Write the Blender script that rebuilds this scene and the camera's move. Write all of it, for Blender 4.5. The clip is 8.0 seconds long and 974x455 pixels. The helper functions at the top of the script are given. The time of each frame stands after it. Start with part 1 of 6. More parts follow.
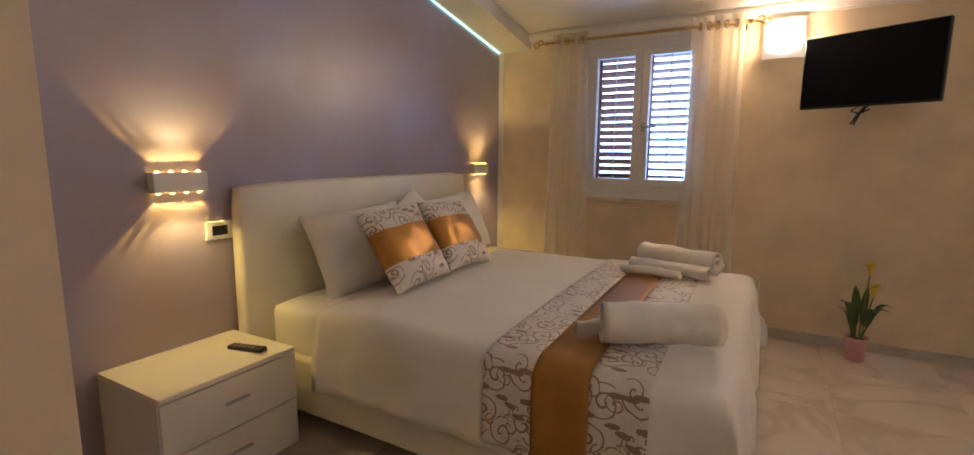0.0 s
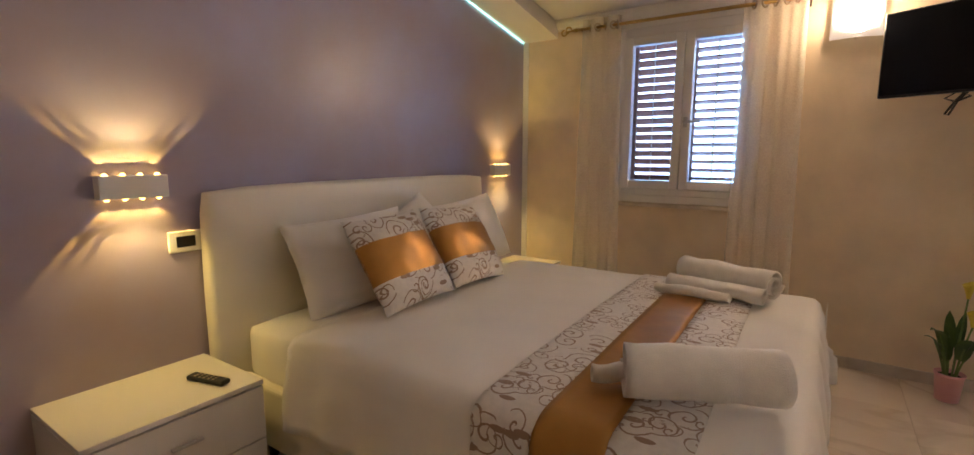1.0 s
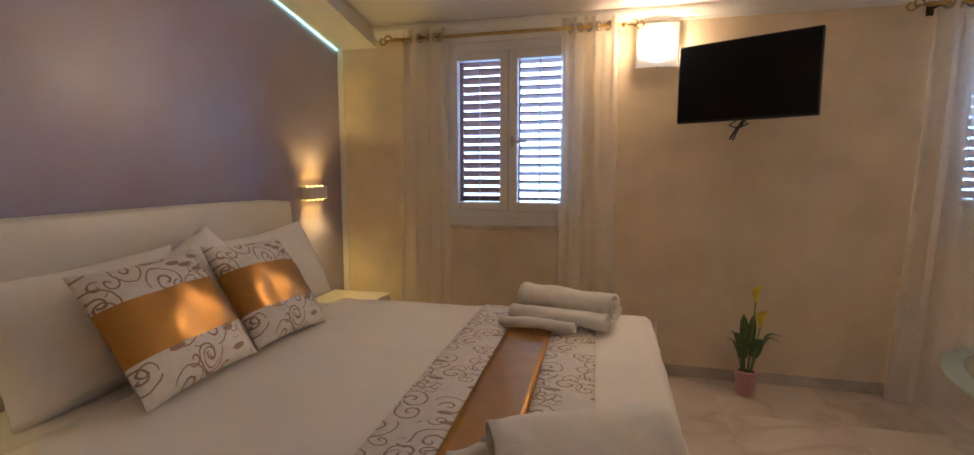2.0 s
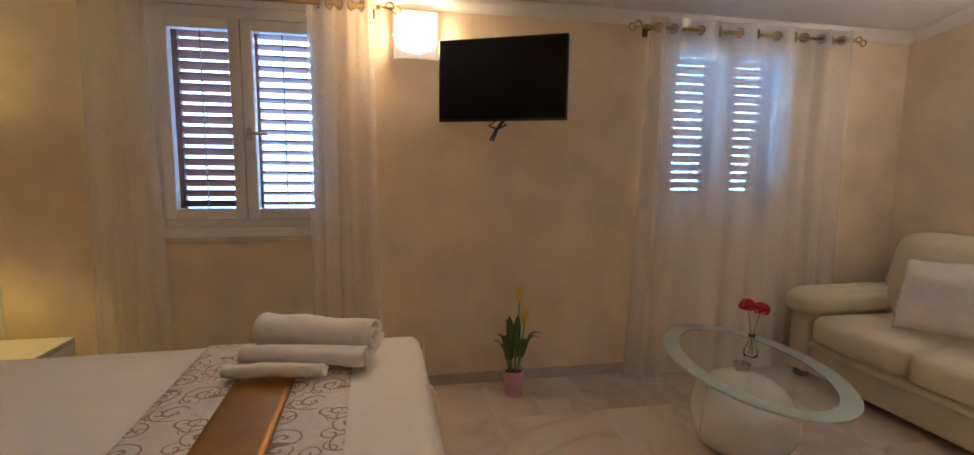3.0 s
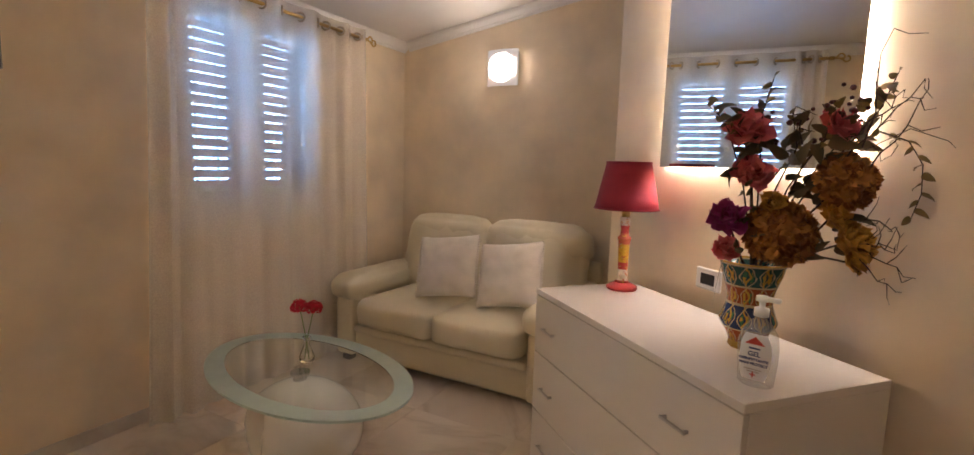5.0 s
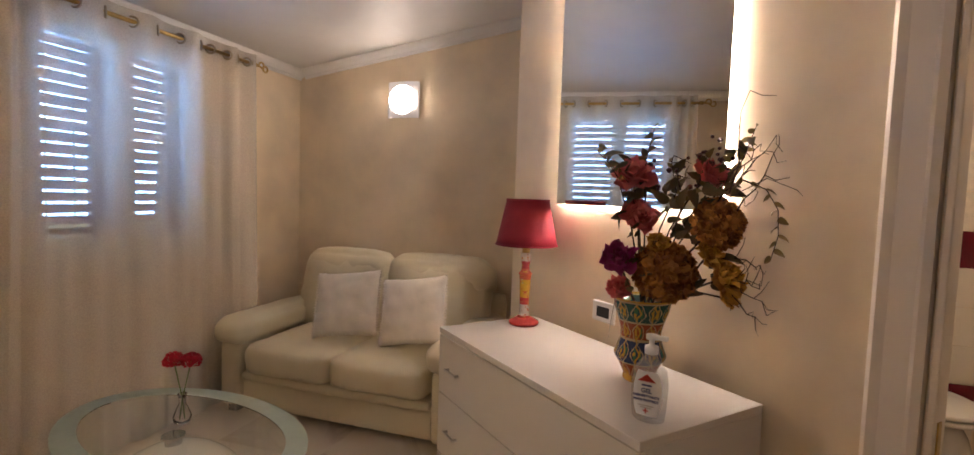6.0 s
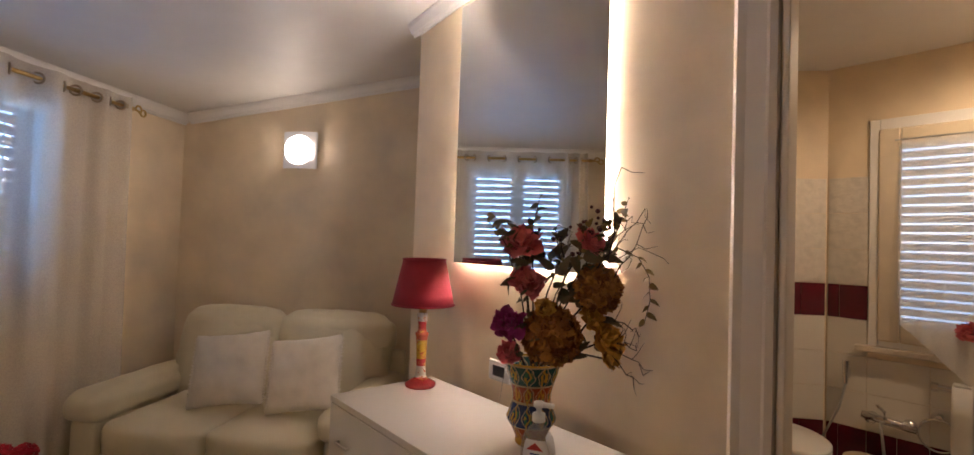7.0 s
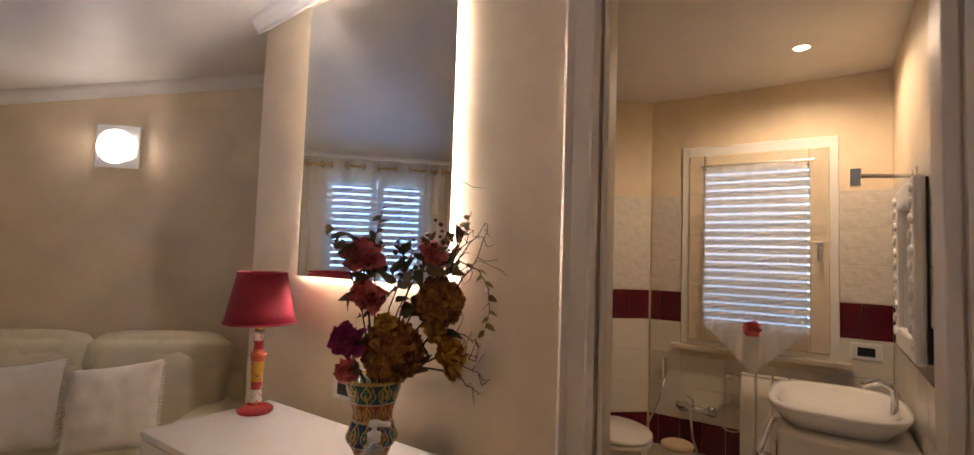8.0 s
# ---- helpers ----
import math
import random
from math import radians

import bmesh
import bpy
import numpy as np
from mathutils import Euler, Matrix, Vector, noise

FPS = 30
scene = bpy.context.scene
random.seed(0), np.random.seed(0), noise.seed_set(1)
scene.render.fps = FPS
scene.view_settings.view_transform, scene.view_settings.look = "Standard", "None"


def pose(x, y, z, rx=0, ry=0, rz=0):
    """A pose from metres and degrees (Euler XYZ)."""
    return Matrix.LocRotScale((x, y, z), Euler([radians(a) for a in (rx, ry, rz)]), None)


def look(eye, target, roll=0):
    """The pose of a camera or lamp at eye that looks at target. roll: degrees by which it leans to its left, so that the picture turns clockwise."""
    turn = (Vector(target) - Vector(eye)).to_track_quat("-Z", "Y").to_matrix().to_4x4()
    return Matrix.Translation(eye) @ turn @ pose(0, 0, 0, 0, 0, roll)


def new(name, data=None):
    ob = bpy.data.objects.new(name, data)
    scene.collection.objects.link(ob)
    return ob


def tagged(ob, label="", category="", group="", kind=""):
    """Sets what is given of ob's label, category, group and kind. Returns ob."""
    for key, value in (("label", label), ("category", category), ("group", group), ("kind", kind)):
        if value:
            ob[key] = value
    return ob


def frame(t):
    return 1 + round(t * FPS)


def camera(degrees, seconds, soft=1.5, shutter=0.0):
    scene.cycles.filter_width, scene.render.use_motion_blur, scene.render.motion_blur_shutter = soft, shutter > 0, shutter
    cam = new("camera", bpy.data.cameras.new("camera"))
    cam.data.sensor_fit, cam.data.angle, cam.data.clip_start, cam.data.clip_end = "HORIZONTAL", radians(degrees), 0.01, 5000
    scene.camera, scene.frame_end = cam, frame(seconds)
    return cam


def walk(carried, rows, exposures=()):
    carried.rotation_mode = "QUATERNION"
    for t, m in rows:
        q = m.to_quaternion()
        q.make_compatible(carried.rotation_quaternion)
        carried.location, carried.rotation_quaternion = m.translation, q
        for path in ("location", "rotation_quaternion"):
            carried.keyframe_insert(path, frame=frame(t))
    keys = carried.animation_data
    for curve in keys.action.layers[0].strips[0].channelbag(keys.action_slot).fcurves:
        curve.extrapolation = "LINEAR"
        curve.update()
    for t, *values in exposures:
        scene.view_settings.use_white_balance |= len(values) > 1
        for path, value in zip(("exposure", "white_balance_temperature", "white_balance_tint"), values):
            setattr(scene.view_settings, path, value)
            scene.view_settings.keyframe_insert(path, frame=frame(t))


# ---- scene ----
EXPOSURE = 1.95
cam = camera(88.7, 8.0)
PATH = [
    (0, (0.07, -0.034, 1.307), (-0.905, 1.687, 1.014), 0.4),
    (0.5, (0.049, 0.209, 1.318), (-1.089, 1.826, 1.017), 0.4),
    (1, (0.0, 0.37, 1.299), (-1.109, 2.008, 1.009), 0.1),
    (1.2, (-0.034, 0.447, 1.294), (-1.06, 2.142, 1.019), 0.0),
    (2.3, (-0.203, 0.803, 1.32), (-0.438, 2.779, 1.112), -0.0),
    (2.5, (-0.173, 0.896, 1.326), (-0.243, 2.884, 1.117), -0.0),
    (3, (-0.096, 1.054, 1.349), (0.295, 3.001, 1.113), 0.6),
    (3.5, (-0.033, 1.154, 1.325), (0.863, 2.924, 1.073), 1.2),
    (4, (0.061, 1.299, 1.335), (1.367, 2.79, 1.07), 1.3),
    (4.5, (0.101, 1.396, 1.325), (1.69, 2.582, 1.063), 1.5),
    (6, (0.154, 1.403, 1.382), (2.06, 1.997, 1.256), 1.9),
    (6.5, (0.158, 1.385, 1.418), (2.111, 1.814, 1.385), 1.8),
    (7, (0.156, 1.357, 1.457), (2.141, 1.597, 1.514), 1.9),
    (7.5, (0.153, 1.327, 1.481), (2.15, 1.315, 1.59), 1.9),
    (8, (0.167, 1.281, 1.471), (2.144, 0.999, 1.583), 1.9),
]
walk(cam, [(t, look(eye, target, roll)) for t, eye, target, roll in PATH], [(0, EXPOSURE + 0.38, 6650, 21), (1.2, EXPOSURE + 0.3, 6650, 21), (3, EXPOSURE + 0.22, 6700, 21), (4.5, EXPOSURE + 0.46, 6750, 21), (6, EXPOSURE + 0.32, 6900, 22), (7, EXPOSURE + 0.0, 6900, 22), (8, EXPOSURE - 0.06, 6850, 22)])

# ---- world and light ----
LAMP1, LAMP2, LED, SCONCE, DOWNLIGHT, DAYLIGHT = 23.0, 5.4, 34.0, 1.9, 8.6, 7.0
world = bpy.data.worlds.new("sky")
scene.world = world
world.use_nodes = True
wn = world.node_tree
sky = wn.nodes.new("ShaderNodeTexSky")
sky.sky_type = "NISHITA"
sky.sun_disc = False
sky.sun_elevation, sky.sun_rotation = radians(45), radians(200)
wn.links.new(sky.outputs[0], wn.nodes["Background"].inputs[0])
wn.nodes["Background"].inputs[1].default_value = 0.09


def lamp(name, kind, m, energy, colour, size=0.1, size_y=None, spread=None):
    data = bpy.data.lights.new(name, kind)
    data.energy, data.color = energy, colour
    if kind == "AREA":
        data.size = size
        if size_y:
            data.shape, data.size_y = "RECTANGLE", size_y
        if spread:
            data.spread = radians(spread)
    elif kind in ("POINT", "SPOT"):
        data.shadow_soft_size = size
    else:
        data.angle = size
    ob = new(name, data)
    ob.matrix_world = m
    return ob


# sky light standing outside the three shuttered windows
lamp("sky_light", "AREA", look((-0.85, 4.42, 1.65), (-0.85, 0, 1.2)), DAYLIGHT * 1.2, (0.24, 0.52, 1.0), 1.1, 1.4)
lamp("sky_light", "AREA", look((2.08, 4.42, 1.84), (2.08, 0, 1.45)), DAYLIGHT * 1.9, (0.18, 0.48, 1.0), 1.1, 1.38)
lamp("sun", "SUN", look((0, 0, 10), (2, 6, 3)), 3.0, (1, 0.95, 0.87), radians(0.5))

WEST, NORTH, EAST, SOUTH = -2.118, 4.03, 3.512, -1.0
SLOPE = 0.155


def ceil_z(y):
    return 2.31 + SLOPE * (NORTH - y)


# the oblique wall: s runs along it to the north-east, o stands out of it into the room
ALONG, OUT, ORIGIN = Vector((0.675, 0.737, 0)).normalized(), Vector((-0.737, 0.675, 0)).normalized(), Vector((2.43, 1.784, 0))
OBL = Matrix(((ALONG.x, OUT.x, 0, ORIGIN.x), (ALONG.y, OUT.y, 0, ORIGIN.y), (0, 0, 1, 0), (0, 0, 0, 1)))


lamp("sky_light", "AREA", OBL @ look((-1.56, -2.3, 1.6), (-1.56, 0, 1.3)), DAYLIGHT * 0.45, (0.24, 0.54, 1.0), 1.0, 1.4)

# ---- materials ----
def mat(name, colour, rough=0.5, metal=0.0, vary=0.06, scale=6.0, bump=0.0, bump_scale=80.0, tint=None, coat=0.0, sheen=0.0, **more):
    m = bpy.data.materials.new(name)
    m.use_nodes = True
    nt = m.node_tree
    b = nt.nodes["Principled BSDF"]
    b.inputs["Roughness"].default_value, b.inputs["Metallic"].default_value = rough, metal
    b.inputs["Coat Weight"].default_value = coat
    b.inputs["Sheen Weight"].default_value = sheen
    co = nt.nodes.new("ShaderNodeTexCoord")
    n1 = nt.nodes.new("ShaderNodeTexNoise")
    n1.inputs["Scale"].default_value, n1.inputs["Detail"].default_value = scale, 6
    nt.links.new(co.outputs["Object"], n1.inputs["Vector"])
    mix = nt.nodes.new("ShaderNodeMix")
    mix.data_type = "RGBA"
    c2 = tint or tuple(max(0, c * (1 - 3 * vary)) for c in colour)
    mix.inputs["A"].default_value, mix.inputs["B"].default_value = (*colour, 1), (*c2, 1)
    ramp = nt.nodes.new("ShaderNodeMapRange")
    ramp.inputs["From Min"].default_value, ramp.inputs["From Max"].default_value = 0.35, 0.7
    nt.links.new(n1.outputs["Fac"], ramp.inputs["Value"])
    nt.links.new(ramp.outputs[0], mix.inputs["Factor"])
    nt.links.new(mix.outputs["Result"], b.inputs["Base Color"])
    if bump:
        n2 = nt.nodes.new("ShaderNodeTexNoise")
        n2.inputs["Scale"].default_value, n2.inputs["Detail"].default_value = bump_scale, 4
        nt.links.new(co.outputs["Object"], n2.inputs["Vector"])
        bp = nt.nodes.new("ShaderNodeBump")
        bp.inputs["Strength"].default_value, bp.inputs["Distance"].default_value = bump, 0.004
        nt.links.new(n2.outputs["Fac"], bp.inputs["Height"])
        nt.links.new(bp.outputs[0], b.inputs["Normal"])
    for key, value in more.items():
        b.inputs[key.replace("_", " ")].default_value = value
    return m


PLASTER = mat("cream_plaster", (0.83, 0.685, 0.49), 0.55, vary=0.055, scale=3.5, bump=0.12, bump_scale=30)
WHITE = mat("white_paint", (0.76, 0.73, 0.69), 0.5, vary=0.012, bump=0.05, bump_scale=60)
CASING = mat("cream_door_paint", (0.72, 0.63, 0.52), 0.5, vary=0.02, scale=5)
TRIM = mat("white_trim", (0.8, 0.78, 0.74), 0.35, vary=0.01)
LACQUER = mat("white_lacquer", (0.74, 0.7, 0.63), 0.1, vary=0.008, scale=3)
LINEN = mat("white_linen", (0.86, 0.82, 0.75), 0.85, vary=0.02, scale=3, bump=0.1, bump_scale=300, sheen=0.2)
TOWEL = mat("white_terry", (0.86, 0.82, 0.74), 0.95, vary=0.03, scale=20, bump=0.5, bump_scale=320, sheen=0.4)
LEATHER = mat("cream_leather", (0.74, 0.655, 0.46), 0.38, vary=0.03, scale=4, bump=0.12, bump_scale=180)
BED_LEATHER = mat("ivory_leatherette", (0.76, 0.71, 0.6), 0.32, vary=0.02, scale=4, bump=0.06, bump_scale=200)
BLACK = mat("black_plastic", (0.012, 0.012, 0.013), 0.35)
SCREEN = mat("dark_screen", (0.003, 0.003, 0.004), 0.15, Specular_IOR_Level=0.2)
CHROME = mat("chrome", (0.75, 0.75, 0.76), 0.12, 1.0, vary=0.01)
STEEL = mat("brushed_steel", (0.55, 0.54, 0.52), 0.32, 1.0, vary=0.03)
BRASS = mat("antique_brass", (0.6, 0.4, 0.15), 0.3, 1.0, vary=0.08, scale=30)
DARKMETAL = mat("dark_bronze", (0.12, 0.09, 0.06), 0.4, 0.8)
PINK = mat("pink_plastic", (0.78, 0.42, 0.46), 0.4, vary=0.02)
SOIL = mat("soil", (0.06, 0.04, 0.03), 0.95, vary=0.2, scale=60, bump=0.8, bump_scale=90)
LEAF = mat("lily_leaf", (0.04, 0.095, 0.025), 0.4, vary=0.15, scale=14, tint=(0.09, 0.16, 0.03))
STEM = mat("lily_stem", (0.16, 0.26, 0.07), 0.5, vary=0.1, scale=20)
YELLOW = mat("yellow_flower", (0.75, 0.58, 0.06), 0.5, vary=0.06, scale=20)
REDFLOWER = mat("red_petal", (0.62, 0.012, 0.045), 0.7, vary=0.15, scale=40)
ROSE = mat("rose_petal", (0.88, 0.19, 0.2), 0.7, vary=0.15, scale=30)
PURPLEPETAL = mat("purple_petal", (0.36, 0.02, 0.16), 0.7, vary=0.15, scale=30)
GOLDPETAL = mat("amber_petal", (0.72, 0.36, 0.05), 0.75, vary=0.2, scale=25)
BROWNPETAL = mat("brown_petal", (0.4, 0.14, 0.025), 0.8, vary=0.2, scale=30)
DARKLEAF = mat("dried_leaf", (0.085, 0.075, 0.028), 0.6, vary=0.2, scale=20, tint=(0.15, 0.08, 0.03))
TWIG = mat("twig", (0.07, 0.04, 0.025), 0.8, vary=0.2, scale=40)
BERRY = mat("dark_berry", (0.08, 0.015, 0.015), 0.4)
SHADE = mat("crimson_fabric", (0.32, 0.013, 0.032), 0.75, vary=0.06, scale=12, bump=0.2, bump_scale=250)
SLAT = mat("russet_shutter", (0.4, 0.18, 0.13), 0.5, vary=0.1, scale=8)
PALESLAT = mat("pale_shutter", (0.7, 0.68, 0.62), 0.5)
BURGUNDY = mat("burgundy_tile", (0.12, 0.008, 0.018), 0.15, vary=0.12, scale=9)
TILE = mat("ivory_tile", (0.76, 0.71, 0.62), 0.18, vary=0.015, scale=6)
RELIEF = mat("relief_tile", (0.72, 0.66, 0.57), 0.35, vary=0.05, scale=28, bump=0.9, bump_scale=55)
GROUT = mat("grout", (0.6, 0.52, 0.43), 0.9, vary=0.05, scale=30)
CERAMIC = mat("sanitary_ceramic", (0.82, 0.8, 0.76), 0.08, vary=0.005)
STONE = mat("skirting_stone", (0.55, 0.49, 0.42), 0.3, vary=0.08, scale=7, tint=(0.42, 0.35, 0.28))
SILLSTONE = mat("sill_marble", (0.68, 0.58, 0.46), 0.3, vary=0.08, scale=9)
WOODPALE = mat("pale_wood", (0.62, 0.46, 0.28), 0.5, vary=0.08, scale=10)
PORTRIM = mat("radiator_enamel", (0.78, 0.74, 0.66), 0.3)
SASHCREAM = mat("cream_sash_paint", (0.72, 0.61, 0.45), 0.4, vary=0.03, scale=8)
EYELET = mat("grey_eyelet", (0.42, 0.36, 0.28), 0.35, 0.6)
LABELWHITE = mat("label_white", (0.86, 0.86, 0.84), 0.45)
LABELRED = mat("label_red", (0.65, 0.06, 0.04), 0.5)
LABELNAVY = mat("label_navy", (0.03, 0.05, 0.18), 0.5)
CYLINDERRED = mat("red_glaze", (0.5, 0.05, 0.05), 0.12, vary=0.1, scale=30)


def nodes_of(m):
    return m.node_tree.nodes, m.node_tree.links, m.node_tree.nodes["Principled BSDF"]


def make_stucco():
    # lilac clouds in the base colour stand in for the window's blue reflection
    m = mat("purple_stucco", (0.345, 0.32, 0.48), 0.32, vary=0.1, scale=1.5, bump=0.14, bump_scale=6, tint=(0.33, 0.24, 0.24), coat=0.2, Coat_Roughness=0.34)
    n, l, b = nodes_of(m)
    co = n.new("ShaderNodeTexCoord")
    t = n.new("ShaderNodeTexNoise")
    t.inputs["Scale"].default_value, t.inputs["Detail"].default_value, t.inputs["Distortion"].default_value = 4.5, 8, 1.2
    l.new(co.outputs["Object"], t.inputs["Vector"])
    r = n.new("ShaderNodeMapRange")
    r.inputs["From Min"].default_value, r.inputs["From Max"].default_value = 0.3, 0.7
    r.inputs["To Min"].default_value, r.inputs["To Max"].default_value = 0.32, 0.46
    l.new(t.outputs["Fac"], r.inputs["Value"])
    l.new(r.outputs[0], b.inputs["Roughness"])
    b.inputs["Specular IOR Level"].default_value = 1.0
    return m


def make_marble():
    m = mat("veined_marble", (0.72, 0.63, 0.52), 0.2, vary=0.05, scale=1.2, tint=(0.6, 0.5, 0.4))
    n, l, b = nodes_of(m)
    base = b.inputs["Base Color"].links[0].from_socket
    co = n.new("ShaderNodeTexCoord")
    info = n.new("ShaderNodeObjectInfo")
    add = n.new("ShaderNodeVectorMath")
    sc = n.new("ShaderNodeVectorMath")
    sc.operation = "SCALE"
    sc.inputs[0].default_value = (17, 29, 5)
    l.new(info.outputs["Random"], sc.inputs["Scale"])
    l.new(co.outputs["Object"], add.inputs[0])
    l.new(sc.outputs[0], add.inputs[1])
    w = n.new("ShaderNodeTexNoise")
    w.inputs["Scale"].default_value, w.inputs["Detail"].default_value, w.inputs["Distortion"].default_value = 0.9, 6, 1.6
    l.new(add.outputs[0], w.inputs["Vector"])
    d = n.new("ShaderNodeMath")
    d.operation = "SUBTRACT"
    d.inputs[1].default_value = 0.5
    l.new(w.outputs["Fac"], d.inputs[0])
    a = n.new("ShaderNodeMath")
    a.operation = "ABSOLUTE"
    l.new(d.outputs[0], a.inputs[0])
    r = n.new("ShaderNodeMapRange")
    r.inputs["From Min"].default_value, r.inputs["From Max"].default_value = 0.0, 0.045
    r.inputs["To Min"].default_value, r.inputs["To Max"].default_value = 0.32, 0.0
    l.new(a.outputs[0], r.inputs["Value"])
    mix = n.new("ShaderNodeMix")
    mix.data_type = "RGBA"
    mix.inputs["B"].default_value = (0.34, 0.25, 0.17, 1)
    l.new(r.outputs[0], mix.inputs["Factor"])
    l.new(base, mix.inputs["A"])
    l.new(mix.outputs["Result"], b.inputs["Base Color"])
    return m


def vary_petals(m, dark, light):
    """Each petal of a bloom takes a shade of its own."""
    n, l, b = nodes_of(m)
    base = b.inputs["Base Color"].links[0].from_socket
    geo = n.new("ShaderNodeNewGeometry")
    r = n.new("ShaderNodeValToRGB")
    el = r.color_ramp.elements
    el[0].position, el[0].color = 0.0, (*dark, 1)
    el[1].position, el[1].color = 1.0, (*light, 1)
    l.new(geo.outputs["Random Per Island"], r.inputs[0])
    mix = n.new("ShaderNodeMix")
    mix.data_type = "RGBA"
    mix.inputs["Factor"].default_value = 0.6
    l.new(base, mix.inputs["A"])
    l.new(r.outputs["Color"], mix.inputs["B"])
    l.new(mix.outputs["Result"], b.inputs["Base Color"])


vary_petals(BROWNPETAL, (0.12, 0.034, 0.01), (0.62, 0.27, 0.05))
vary_petals(GOLDPETAL, (0.4, 0.15, 0.02), (0.85, 0.48, 0.08))
vary_petals(ROSE, (0.5, 0.05, 0.07), (0.95, 0.3, 0.26))
vary_petals(PURPLEPETAL, (0.2, 0.01, 0.08), (0.5, 0.05, 0.26))
vary_petals(REDFLOWER, (0.4, 0.006, 0.02), (0.8, 0.03, 0.07))


def make_scroll(name, ground, line, cell=9.0, turns=5.5):
    """Woven scrollwork: a curl in every cell of an uneven net, laid out on the UV in metres."""
    m = mat(name, ground, 0.6, vary=0.04, scale=45, bump=0.35, bump_scale=260, sheen=0.2)
    n, l, b = nodes_of(m)
    base = b.inputs["Base Color"].links[0].from_socket
    uv = n.new("ShaderNodeTexCoord").outputs["UV"]

    def math_node(op, x, y=None):
        k = n.new("ShaderNodeMath")
        k.operation = op
        for i, v in enumerate((x, y)):
            if v is None:
                continue
            if isinstance(v, (int, float)):
                k.inputs[i].default_value = v
            else:
                l.new(v, k.inputs[i])
        return k.outputs[0]

    lines = None
    for shift, c, kt, width in ((0.0, cell, turns, 0.18), (3.7, cell * 1.6, turns * 0.8, 0.18)):
        mp = n.new("ShaderNodeMapping")
        mp.inputs["Location"].default_value = (shift, shift * 0.6, 0)
        l.new(uv, mp.inputs["Vector"])
        wob = n.new("ShaderNodeTexNoise")
        wob.inputs["Scale"].default_value = 14
        l.new(mp.outputs[0], wob.inputs["Vector"])
        wm = n.new("ShaderNodeVectorMath")
        wm.operation = "MULTIPLY_ADD"
        wm.inputs[1].default_value = (0.025, 0.025, 0)
        l.new(wob.outputs["Color"], wm.inputs[0])
        l.new(mp.outputs[0], wm.inputs[2])
        vo = n.new("ShaderNodeTexVoronoi")
        vo.voronoi_dimensions = "2D"
        vo.inputs["Scale"].default_value = c
        l.new(wm.outputs[0], vo.inputs["Vector"])
        rel = n.new("ShaderNodeVectorMath")
        rel.operation = "SUBTRACT"
        l.new(wm.outputs[0], rel.inputs[0])
        l.new(vo.outputs["Position"], rel.inputs[1])
        sep = n.new("ShaderNodeSeparateXYZ")
        l.new(rel.outputs[0], sep.inputs[0])
        csep = n.new("ShaderNodeSeparateColor")
        l.new(vo.outputs["Color"], csep.inputs[0])
        flip = math_node("SIGN", math_node("SUBTRACT", csep.outputs[0], 0.5))
        ang = math_node("MULTIPLY", math_node("DIVIDE", math_node("ARCTAN2", sep.outputs[1], sep.outputs[0]), 6.2832), flip)
        rad = math_node("MULTIPLY", vo.outputs["Distance"], 1.0)
        v = math_node("FRACT", math_node("ADD", math_node("ADD", math_node("MULTIPLY", rad, kt * 0.6), ang), csep.outputs[1]))
        d = math_node("ABSOLUTE", math_node("SUBTRACT", v, 0.5))
        wid = math_node("ADD", math_node("MULTIPLY", math_node("SUBTRACT", 1.0, rad), width * 0.6), 0.02)
        on = math_node("LESS_THAN", d, wid)
        on = math_node("MULTIPLY", on, math_node("LESS_THAN", rad, 0.62))
        on = math_node("MULTIPLY", on, math_node("GREATER_THAN", csep.outputs[2], 0.12 if shift == 0 else 0.55))
        lines = on if lines is None else math_node("MAXIMUM", lines, on)
    for turn, shift in ((0.7, 1.3), (-0.6, 5.1), (1.9, 8.2)):
        mp = n.new("ShaderNodeMapping")
        mp.inputs["Location"].default_value = (shift, shift, 0)
        mp.inputs["Rotation"].default_value = (0, 0, turn)
        mp.inputs["Scale"].default_value = (9, 24, 1)
        l.new(uv, mp.inputs["Vector"])
        vo = n.new("ShaderNodeTexVoronoi")
        vo.voronoi_dimensions = "2D"
        vo.inputs["Scale"].default_value = 1.0
        l.new(mp.outputs[0], vo.inputs["Vector"])
        csep = n.new("ShaderNodeSeparateColor")
        l.new(vo.outputs["Color"], csep.inputs[0])
        leaf = math_node("MULTIPLY", math_node("LESS_THAN", vo.outputs["Distance"], 0.24), math_node("GREATER_THAN", csep.outputs[1], 0.90))
        lines = math_node("MAXIMUM", lines, leaf)
    mix = n.new("ShaderNodeMix")
    mix.data_type = "RGBA"
    mix.inputs["B"].default_value = (*line, 1)
    l.new(math_node("MULTIPLY", lines, 0.9), mix.inputs["Factor"])
    l.new(base, mix.inputs["A"])
    l.new(mix.outputs["Result"], b.inputs["Base Color"])
    return m


